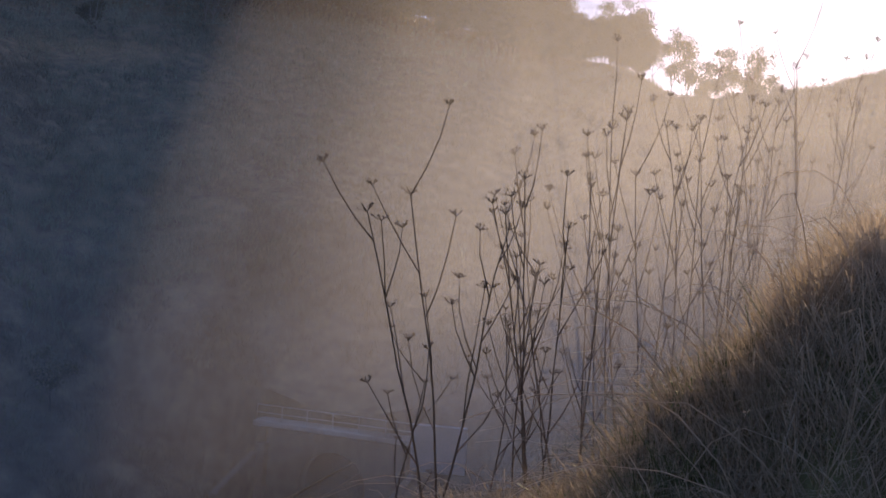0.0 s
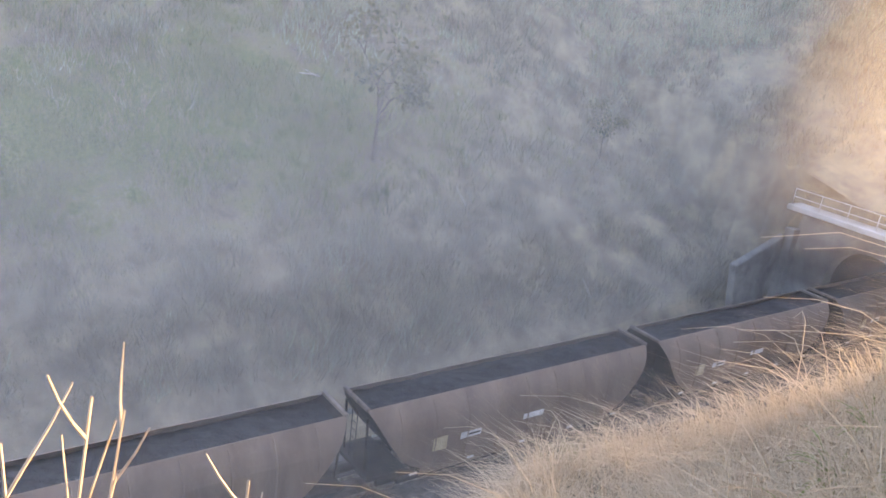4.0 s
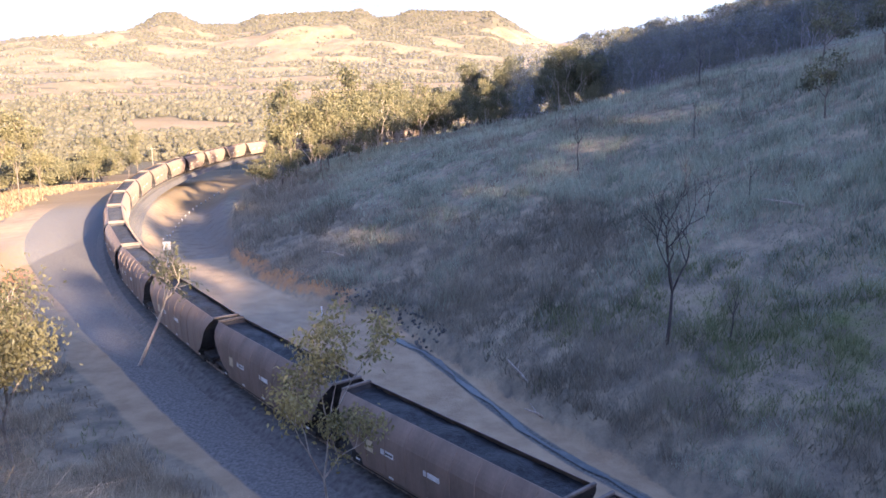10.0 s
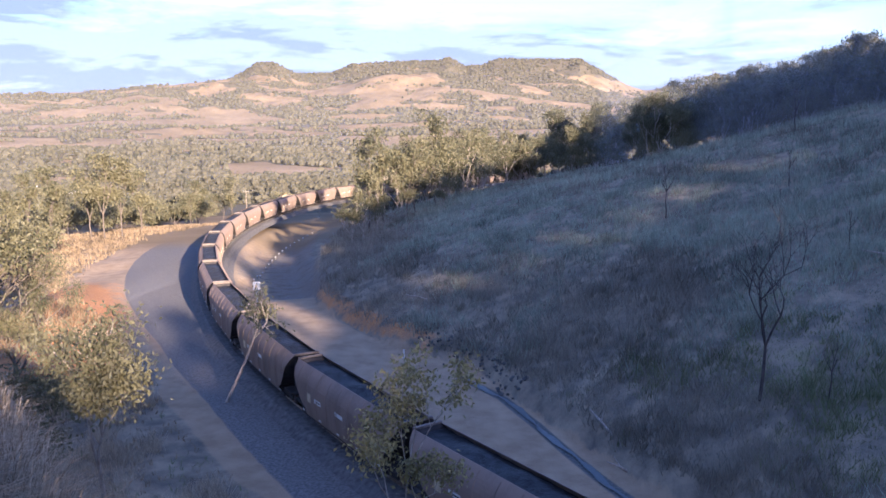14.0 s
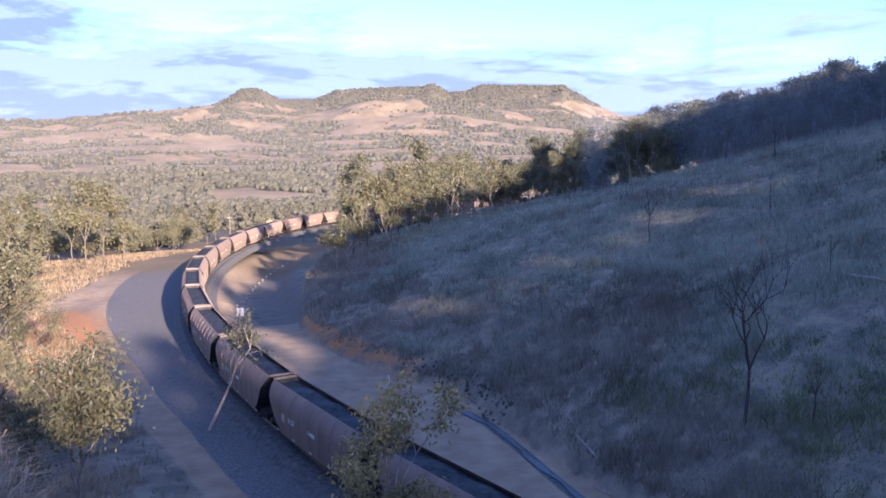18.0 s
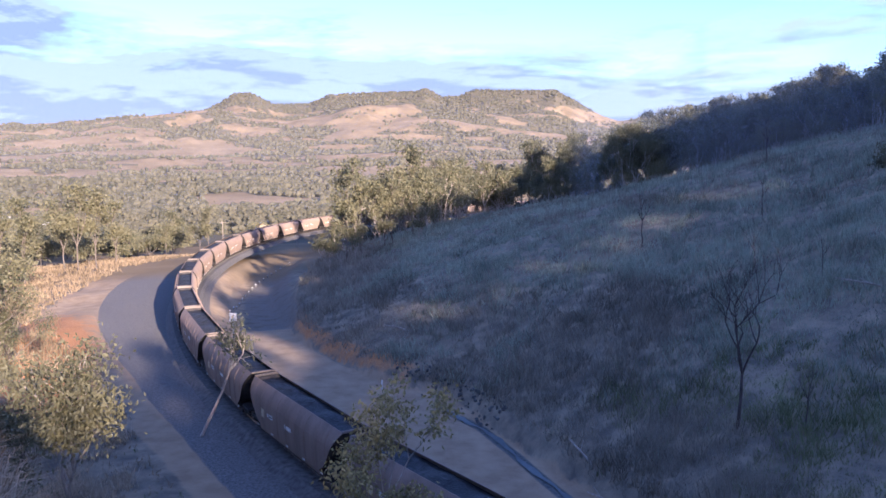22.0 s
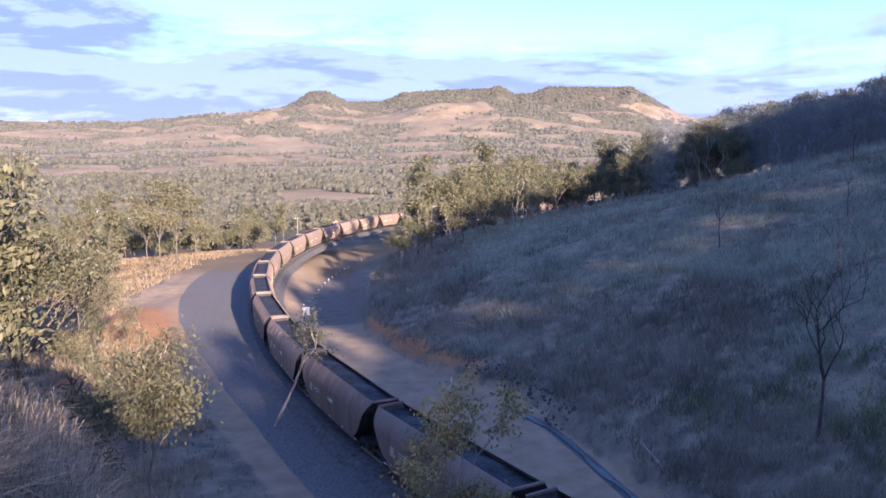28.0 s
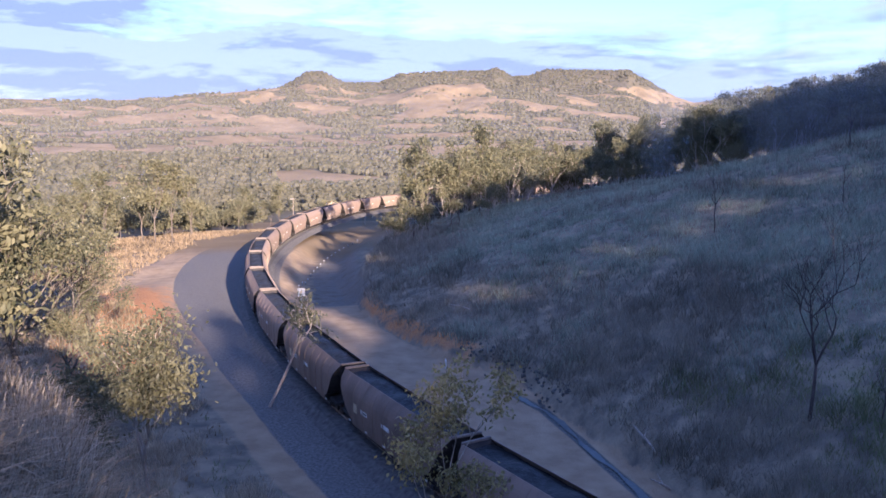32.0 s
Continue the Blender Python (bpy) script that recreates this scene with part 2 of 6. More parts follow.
# ---------------------------------------------------------------- mesh tools
def mesh_of(name, verts, faces, mats, smooth_it=False, attrs=None, mat_index=None):
    """A mesh from arrays: faces are rows of 3 or of 4."""
    me = bpy.data.meshes.new(name)
    verts = np.asarray(verts, np.float32); faces = np.asarray(faces, np.int32)
    nf, k = faces.shape
    me.vertices.add(len(verts)); me.vertices.foreach_set("co", verts.ravel())
    me.loops.add(nf * k); me.loops.foreach_set("vertex_index", faces.ravel())
    me.polygons.add(nf)
    me.polygons.foreach_set("loop_start", np.arange(0, nf * k, k, dtype=np.int32))
    me.polygons.foreach_set("use_smooth", np.full(nf, smooth_it))
    if mat_index is not None:
        me.polygons.foreach_set("material_index", np.asarray(mat_index, np.int32))
    for m in (mats if isinstance(mats, (list, tuple)) else [mats]):
        me.materials.append(m)
    for key, val in (attrs or {}).items():
        a = me.attributes.new(key, "FLOAT", "POINT")
        a.data.foreach_set("value", np.asarray(val, np.float32))
    me.update(calc_edges=True)
    return me


def thing(name, label, category, group="", kind=""):
    return tagged(new(name), label, category, group, kind)


def part(name, data, parent, label="", at=None):
    """One mesh object under a thing or a part."""
    if isinstance(data, tuple):
        bm, m = data
        me = bpy.data.meshes.new(name)
        bm.to_mesh(me); bm.free()
        me.materials.append(m)
        data = me
    ob = new(name, data)
    ob.parent = parent
    if at is not None:
        ob.matrix_basis = at
    if label:
        tagged(ob, label)
    return ob


def box(bm, sx, sy, sz, m=None, bevel=0.0):
    r = bmesh.ops.create_cube(bm, size=1, matrix=(m or Matrix()) @ Matrix.Diagonal((sx, sy, sz, 1)))
    if bevel:
        es = list({e for v in r["verts"] for e in v.link_edges})
        bmesh.ops.bevel(bm, geom=es, offset=bevel, segments=1, affect="EDGES")
    return r


def rod(bm, a, b, ra, rb=None, seg=6):
    a, b = Vector(a), Vector(b)
    m = Matrix.Translation((a + b) / 2) @ (b - a).to_track_quat("Z", "Y").to_matrix().to_4x4()
    bmesh.ops.create_cone(bm, cap_ends=True, segments=seg, radius1=ra, radius2=ra if rb is None else rb, depth=(b - a).length, matrix=m)


def ribbon(name, s0, s1, step, profile, mats, zlift=0.0, smooth_it=False):
    """A strip swept along the line: profile is pairs of (d, z)."""
    ss = np.arange(s0, s1 + 1e-6, step)
    vs = []
    for s in ss:
        x, y, z, h = line_at(s)
        for d, dz in profile:
            vs.append((x + math.cos(h) * d, y + math.sin(h) * d, z + dz + zlift))
    k = len(profile)
    fs = [(i * k + j, i * k + j + 1, (i + 1) * k + j + 1, (i + 1) * k + j) for i in range(len(ss) - 1) for j in range(k - 1)]
    return mesh_of(name, vs, fs, mats, smooth_it)
# ---------------------------------------------------------------- materials
def material(name, low, high, scale=4.0, fine=40.0, rough=0.85, metal=0.0, bump=0.3, vary=0.0, spec=0.3, translucent=0.0, stretch=None, bump_dist=0.02):
    """A base that wanders between two colours at two scales, with fine relief."""
    m = bpy.data.materials.new(name)
    m.use_nodes = True
    nt = m.node_tree
    b = nt.nodes["Principled BSDF"]
    co = nt.nodes.new("ShaderNodeTexCoord")
    vec = co.outputs["Object"]
    if stretch:
        mp = nt.nodes.new("ShaderNodeMapping")
        mp.inputs["Scale"].default_value = stretch
        nt.links.new(vec, mp.inputs["Vector"]); vec = mp.outputs[0]
    n1 = nt.nodes.new("ShaderNodeTexNoise"); n1.inputs["Scale"].default_value = scale; n1.inputs["Detail"].default_value = 5
    n2 = nt.nodes.new("ShaderNodeTexNoise"); n2.inputs["Scale"].default_value = fine; n2.inputs["Detail"].default_value = 4
    nt.links.new(vec, n1.inputs["Vector"]); nt.links.new(vec, n2.inputs["Vector"])
    add = nt.nodes.new("ShaderNodeMath"); add.operation = "MULTIPLY_ADD"
    add.inputs[1].default_value = 0.45
    nt.links.new(n2.outputs["Fac"], add.inputs[0]); nt.links.new(n1.outputs["Fac"], add.inputs[2])
    last = add.outputs[0]
    if vary:
        info = nt.nodes.new("ShaderNodeObjectInfo")
        sh = nt.nodes.new("ShaderNodeMath"); sh.operation = "MULTIPLY_ADD"; sh.inputs[1].default_value = vary
        nt.links.new(info.outputs["Random"], sh.inputs[0]); nt.links.new(last, sh.inputs[2])
        last = sh.outputs[0]
    ramp = nt.nodes.new("ShaderNodeValToRGB")
    ramp.color_ramp.elements[0].position, ramp.color_ramp.elements[1].position = 0.5, 0.95 + vary * 0.6
    ramp.color_ramp.elements[0].color, ramp.color_ramp.elements[1].color = (*low, 1), (*high, 1)
    nt.links.new(last, ramp.inputs[0]); nt.links.new(ramp.outputs[0], b.inputs["Base Color"])
    b.inputs["Roughness"].default_value, b.inputs["Metallic"].default_value = rough, metal
    b.inputs["Specular IOR Level"].default_value = spec
    if bump:
        bp = nt.nodes.new("ShaderNodeBump"); bp.inputs["Strength"].default_value = bump; bp.inputs["Distance"].default_value = bump_dist
        nt.links.new(add.outputs[0], bp.inputs["Height"]); nt.links.new(bp.outputs[0], b.inputs["Normal"])
    if translucent:
        tr = nt.nodes.new("ShaderNodeBsdfTranslucent"); mx = nt.nodes.new("ShaderNodeMixShader"); mx.inputs[0].default_value = translucent
        nt.links.new(ramp.outputs[0], tr.inputs[0]); nt.links.new(b.outputs[0], mx.inputs[1]); nt.links.new(tr.outputs[0], mx.inputs[2])
        nt.links.new(mx.outputs[0], nt.nodes["Material Output"].inputs[0])
    return m


def island_leaf(name, low, high, rough=0.6, translucent=0.3, spec=0.25):
    """Leaves and blades: each piece of the mesh has its own tone."""
    m = bpy.data.materials.new(name)
    m.use_nodes = True
    nt = m.node_tree
    b = nt.nodes["Principled BSDF"]
    g = nt.nodes.new("ShaderNodeNewGeometry"); info = nt.nodes.new("ShaderNodeObjectInfo")
    co = nt.nodes.new("ShaderNodeTexCoord")
    n = nt.nodes.new("ShaderNodeTexNoise"); n.inputs["Scale"].default_value = 0.35; n.inputs["Detail"].default_value = 4
    nt.links.new(co.outputs["Object"], n.inputs["Vector"])
    wide = nt.nodes.new("ShaderNodeTexNoise"); wide.inputs["Scale"].default_value = 0.09; wide.inputs["Detail"].default_value = 5
    nt.links.new(co.outputs["Object"], wide.inputs["Vector"])
    both = nt.nodes.new("ShaderNodeMath"); both.operation = "MULTIPLY_ADD"; both.inputs[1].default_value = 1.1
    nt.links.new(wide.outputs["Fac"], both.inputs[0]); nt.links.new(n.outputs["Fac"], both.inputs[2])
    less = nt.nodes.new("ShaderNodeMath"); less.inputs[1].default_value = -0.55
    nt.links.new(both.outputs[0], less.inputs[0])
    a1 = nt.nodes.new("ShaderNodeMath"); a1.operation = "MULTIPLY_ADD"; a1.inputs[1].default_value = 0.45
    nt.links.new(g.outputs["Random Per Island"], a1.inputs[0]); nt.links.new(less.outputs[0], a1.inputs[2])
    a2 = nt.nodes.new("ShaderNodeMath"); a2.operation = "MULTIPLY_ADD"; a2.inputs[1].default_value = 0.25
    nt.links.new(info.outputs["Random"], a2.inputs[0]); nt.links.new(a1.outputs[0], a2.inputs[2])
    ramp = nt.nodes.new("ShaderNodeValToRGB")
    ramp.color_ramp.elements[0].position, ramp.color_ramp.elements[1].position = 0.4, 1.0
    ramp.color_ramp.elements[0].color, ramp.color_ramp.elements[1].color = (*low, 1), (*high, 1)
    nt.links.new(a2.outputs[0], ramp.inputs[0]); nt.links.new(ramp.outputs[0], b.inputs["Base Color"])
    b.inputs["Roughness"].default_value = rough
    b.inputs["Specular IOR Level"].default_value = spec
    tr = nt.nodes.new("ShaderNodeBsdfTranslucent"); mx = nt.nodes.new("ShaderNodeMixShader"); mx.inputs[0].default_value = translucent
    nt.links.new(ramp.outputs[0], tr.inputs[0]); nt.links.new(b.outputs[0], mx.inputs[1]); nt.links.new(tr.outputs[0], mx.inputs[2])
    nt.links.new(mx.outputs[0], nt.nodes["Material Output"].inputs[0])
    return m


def ground_material():
    """Soil under grass, with bare sand, ballast dust and painted shade beside the line, green patches and far woodland
    by their spread over the land.
    """
    m = bpy.data.materials.new("earth")
    m.use_nodes = True
    nt = m.node_tree
    b = nt.nodes["Principled BSDF"]
    b.inputs["Roughness"].default_value = 0.95
    b.inputs["Specular IOR Level"].default_value = 0.1
    co = nt.nodes.new("ShaderNodeTexCoord")

    def noise_at(scale, detail=6, rough=0.6):
        n = nt.nodes.new("ShaderNodeTexNoise")
        n.inputs["Scale"].default_value, n.inputs["Detail"].default_value, n.inputs["Roughness"].default_value = scale, detail, rough
        nt.links.new(co.outputs["Object"], n.inputs["Vector"])
        return n.outputs["Fac"]

    def tint(fac, low, high, p0=0.35, p1=0.65):
        r = nt.nodes.new("ShaderNodeValToRGB")
        r.color_ramp.elements[0].position, r.color_ramp.elements[1].position = p0, p1
        r.color_ramp.elements[0].color, r.color_ramp.elements[1].color = (*low, 1), (*high, 1)
        nt.links.new(fac, r.inputs[0])
        return r.outputs[0]

    def over(base, top, key, spread, fac):
        a = nt.nodes.new("ShaderNodeAttribute"); a.attribute_name = key
        s = nt.nodes.new("ShaderNodeMath"); s.operation = "MULTIPLY_ADD"; s.inputs[1].default_value = spread
        nt.links.new(fac, s.inputs[0]); nt.links.new(a.outputs["Fac"], s.inputs[2])
        r = nt.nodes.new("ShaderNodeMapRange"); r.inputs["From Min"].default_value = 0.5 + spread * 0.5 - 0.12; r.inputs["From Max"].default_value = 0.5 + spread * 0.5 + 0.12
        nt.links.new(s.outputs[0], r.inputs["Value"])
        x = nt.nodes.new("ShaderNodeMixRGB")
        nt.links.new(r.outputs[0], x.inputs[0]); nt.links.new(base, x.inputs[1]); nt.links.new(top, x.inputs[2])
        return x.outputs[0]

    fine, mid, wide, vast = noise_at(6.0, 8), noise_at(0.55, 6), noise_at(0.06, 5), noise_at(0.012, 8, 0.68)
    c = tint(mid, (0.15, 0.13, 0.10), (0.34, 0.28, 0.19))                       # dry grass and thatch
    c = over(c, tint(fine, (0.075, 0.095, 0.035), (0.17, 0.19, 0.075)), "green", 0.9, mid)
    c = over(c, tint(mid, (0.29, 0.215, 0.135), (0.40, 0.305, 0.195)), "sand", 0.5, fine)
    c = over(c, tint(fine, (0.35, 0.165, 0.065), (0.52, 0.285, 0.125)), "red", 0.9, mid)
    # coal dust by the line; also the tone that paints shade left of it
    c = over(c, tint(fine, (0.115, 0.108, 0.10), (0.225, 0.21, 0.19)), "coal", 0.6, mid)
    c = over(c, tint(fine, (0.075, 0.078, 0.075), (0.19, 0.18, 0.16)), "wet", 0.5, fine)
    c = over(c, tint(vast, (0.15, 0.114, 0.066), (0.27, 0.205, 0.122)), "field", 0.8, vast)
    c = over(c, tint(fine, (0.07, 0.065, 0.045), (0.13, 0.112, 0.075)), "wood", 1.6, vast)
    nt.links.new(c, b.inputs["Base Color"])
    add = nt.nodes.new("ShaderNodeMath"); nt.links.new(fine, add.inputs[0]); nt.links.new(mid, add.inputs[1])
    bp = nt.nodes.new("ShaderNodeBump"); bp.inputs["Strength"].default_value = 0.6; bp.inputs["Distance"].default_value = 0.12
    nt.links.new(add.outputs[0], bp.inputs["Height"]); nt.links.new(bp.outputs[0], b.inputs["Normal"])
    return m


EARTH = ground_material()
BALLAST = material("ballast", (0.065, 0.061, 0.058), (0.17, 0.158, 0.145), 3, 30, 0.95, bump=0.5, bump_dist=0.04)
STEEL = material("rail_steel", (0.16, 0.11, 0.08), (0.34, 0.30, 0.27), 6, 40, 0.4, 0.8)
# darkened so that the portal front's shade sits in the base colour
CONCRETE = material("concrete", (0.13, 0.125, 0.115), (0.28, 0.265, 0.24), 0.9, 14, 0.9)
PALE_CONCRETE = material("pale_concrete", (0.50, 0.49, 0.46), (0.72, 0.71, 0.68), 1.2, 16, 0.85)
HOPPER = material("hopper_paint", (0.16, 0.117, 0.088), (0.27, 0.20, 0.15), 0.5, 9, 0.75, 0.0, 0.15, vary=0.35, stretch=(1.0, 2.2, 0.5))
DARKSTEEL = material("dark_steel", (0.022, 0.021, 0.022), (0.07, 0.06, 0.055), 2, 20, 0.7, 0.2)
PALE_STEEL = material("worn_edge_steel", (0.10, 0.078, 0.065), (0.23, 0.19, 0.16), 3, 20, 0.7, 0.1, vary=0.2)
COAL = material("coal", (0.008, 0.008, 0.009), (0.04, 0.04, 0.043), 3, 12, 0.7, bump=1.0, spec=0.4, bump_dist=0.12)
WHITE = material("white_paint", (0.50, 0.48, 0.44), (0.78, 0.76, 0.72), 3, 20, 0.6)
YELLOWED = material("yellowed_sheet", (0.42, 0.34, 0.20), (0.60, 0.50, 0.33), 3, 20, 0.6)
BLACK = material("black_paint", (0.015, 0.015, 0.015), (0.04, 0.04, 0.04), 3, 20, 0.6)
GALV = material("galvanised_steel", (0.42, 0.43, 0.44), (0.62, 0.63, 0.64), 5, 30, 0.45, 0.7)

# ---------------------------------------------------------------- ground sheet
def build_ground():
    rings = [0.0]
    r = 1.2
    while r < 4900:
        rings.append(r)
        r += max(0.5 if r > 14 else 0.3, r * 0.0155) if r < 260 else r * (0.018 if r < 2300 else 0.0085)
    rings.append(4900.0)
    rings = np.array(rings[1:])
    # finer towards the valley
    az = np.concatenate([np.linspace(radians(-46), radians(48), 600, endpoint=False), np.linspace(radians(48), radians(314), 600, endpoint=False)])
    na = len(az)
    A, R = np.meshgrid(az, rings)
    x, y = -np.sin(A) * R, np.cos(A) * R
    z = land(x.ravel(), y.ravel()).reshape(x.shape)
    nr = len(rings)
    v = np.stack([x, y, z], -1).reshape(-1, 3)
    v = np.vstack([v, [[0, 0, land1(0.01, 0.01)]]])
    i, j = np.meshgrid(np.arange(nr - 1), np.arange(na), indexing="ij")
    a = (i * na + j).ravel(); b = (i * na + (j + 1) % na).ravel()
    f = np.stack([a, a + na, b + na, b], -1)

    # the mouth of the tunnel is open
    c = v[f].mean(1)
    s, d = along(c[:, 0], c[:, 1])
    f = f[~((np.abs(d) < 3.0) & (s < PORTAL + 0.9) & (s > PORTAL - 42))]
    vx, vy = v[:, 0], v[:, 1]
    s, d = along(vx, vy)
    rr = np.hypot(vx, vy)
    azd = np.degrees(np.arctan2(-vx, vy))
    w = vx * WX + vy * WY
    ft = foot_of(s)
    edge = 1.6 * fbm(vx / 4, vy / 4, 3, 77)
    inside = (s > PORTAL) & (s < 330) & (rr < 420)
    sand = smooth(d, 2.0, 3.0) * (1 - smooth(d - ft + edge, -0.4, 0.5)) * smooth(s, -12, 2) * (1 - smooth(s, 92, 112)) * inside
    left_edge = 5.6 + 2.2 * smooth(s, 25, 60) + 10.0 * smooth(s, 70, 112) + edge
    sandl = smooth(-d, 2.0, 3.0) * (1 - smooth(-d - left_edge, -0.6, 0.8)) * smooth(s, 8, 26) * (1 - smooth(s, 210, 260)) * inside
    sand = np.maximum(sand, sandl)
    sand = np.maximum(sand, 0.62 * smooth(d, 2.0, 2.8) * (1 - smooth(d + edge, 6.5, 8.5)) * smooth(s, 92, 104) * (1 - smooth(s, 165, 190)) * inside)
    red = np.exp(-((s - 88) / 24) ** 2 - ((d + 15) / 6) ** 2) * 1.2 * inside + 0.55 * smooth(s, 52, 70) * (1 - smooth(s, 95, 115)) * smooth(d - ft, -0.5, 0.4) * (1 - smooth(d - ft, 1.5, 3)) * inside
    # dark strip by the rails; its widening left of the bend is painted shade
    coal = np.maximum(1 - smooth(np.abs(d), 2.4, 3.6), 0.95 * (1 - smooth(-d - np.interp(s, [0, 60, 78, 100, 120, 150, 190, 240], [5.2, 5.4, 6.6, 9.5, 11.5, 13.0, 12.5, 6.0]), -0.5, 0.5)) * (d < 0) * smooth(s, 0, 25)) * inside
    # darker ground on the ditch floor inside the bend
    coal = np.maximum(coal, 0.5 * smooth(d + edge, 6.5, 8.0) * (1 - smooth(d + edge, 14, 17)) * smooth(s + 2 * edge, 90, 97) * (1 - smooth(s, 170, 200)) * inside)
    wet = np.exp(-((d - np.interp(s, [-20, 10, 30, 34, 39, 44, 50, 56], [5.2, 6.5, 8.4, 9.2, 10.5, 11.9, 13.2, 13.2])) / 0.5) ** 2) * smooth(s, -25, 0) * (1 - smooth(s, 52, 62)) * inside
    green = 0.62 * np.exp(-((s - 2) / 36) ** 2 - ((d - 21) / 9) ** 2) + 0.5 * np.exp(-((s + 20) / 40) ** 2 - ((d - 42) / 14) ** 2) + 0.5 * (w > 0) * np.exp(-(rr / 9) ** 2)
    wood = smooth(woodiness(vx, vy, rr, v[:, 2]), -0.07, 0.05) * smooth(rr, 170, 330) * np.where(d > 0, smooth(rr, 150, 260), 1) * 0.85
    field = smooth(rr, 90, 200)
    me = mesh_of("ground", v, f, EARTH, True, dict(sand=sand, red=red, coal=coal, wet=wet, green=green, wood=wood, field=field))
    g = new("ground", me)
    tagged(g, "dry grassy hillsides and a wide wooded valley floor", "ground", kind="structure")
    hub = mesh_of("ground_patch", v[np.r_[0:na, nr * na]], np.stack([np.full(na, na), np.arange(na), (np.arange(na) + 1) % na], -1), EARTH, True)
    part("patch", hub, g)
    # turf over the bore
    ss, dd = np.linspace(PORTAL + 0.5, PORTAL - 46, 60), np.linspace(-5.5, 5.5, 23)
    D, SS = np.meshgrid(dd, ss)
    px = P0[0] + T0[0] * SS + N0[0] * D; py = P0[1] + T0[1] * SS + N0[1] * D
    se = np.minimum(SS, PORTAL - 0.7)
    pz = land((P0[0] + T0[0] * se + N0[0] * D).ravel(), (P0[1] + T0[1] * se + N0[1] * D).ravel()) + 0.08
    a = (np.arange(59)[:, None] * 23 + np.arange(22)[None]).ravel()
    part("turf", mesh_of("turf", np.stack([px.ravel(), py.ravel(), pz], -1), np.stack([a, a + 1, a + 24, a + 23], -1), EARTH, True), g)


build_ground()

# ---------------------------------------------------------------- the track
S_END = 420.0
def build_track():
    t = thing("railway_track", "narrow-gauge railway track on dark ballast, curving downhill", "railway", kind="structure")
    part("ballast", ribbon("ballast", PORTAL - 60, S_END, 3, [(-2.6, -0.75), (-1.6, -0.12), (1.6, -0.12), (2.6, -0.75)], BALLAST), t)
    for side in (-0.535, 0.535):
        part("rail", ribbon("rail", PORTAL - 60, S_END, 3, [(side - .07, -.12), (side - .035, -.02), (side - .035, 0), (side + .035, 0), (side + .035, -.02), (side + .07, -.12)], STEEL), t)
    vs, fs = [], []
    for n, s in enumerate(np.arange(PORTAL - 10, 300, 0.66)):
        x, y, z, h = line_at(s)
        base = len(vs)
        for a, b, c in ((-1.05, -.11, -.2), (1.05, -.11, -.2), (1.05, .11, -.2), (-1.05, .11, -.2), (-1.05, -.11, -.09), (1.05, -.11, -.09), (1.05, .11, -.09), (-1.05, .11, -.09)):
            vs.append((x + math.cos(h) * a - math.sin(h) * b, y + math.sin(h) * a + math.cos(h) * b, z + c))
        fs += [[base + i for i in q] for q in ((4, 5, 6, 7), (0, 1, 5, 4), (2, 3, 7, 6), (1, 2, 6, 5), (3, 0, 4, 7))]
    tagged(part("sleepers", mesh_of("sleepers", vs, fs, BALLAST), t), kind="stuff")


build_track()
# ---------------------------------------------------------------- coal train
PITCH, TOP = 15.0, 3.6


def hx(z):
    """Half width of the hopper at a height: straight, then rolled in at the top."""
    return float(np.interp(z, [0.62, 0.8, 1.3, 2.3, 2.7, 3.0, 3.25, 3.45, 3.6], [1.24, 1.31, 1.37, 1.40, 1.37, 1.28, 1.13, 0.97, 0.83]))


def hl(z):
    """Half length: the end sheets lean out towards the top."""
    t = min(max((z - 1.0) / 2.6, 0), 1)
    return 4.9 + 2.2 * t ** 0.62


def loft(levels, inset=0.0):
    vs = []
    for z in levels:
        a, b = hx(z) - inset, hl(z) - inset
        vs += [(-a, -b, z), (a, -b, z), (a, b, z), (-a, b, z)]
    return vs


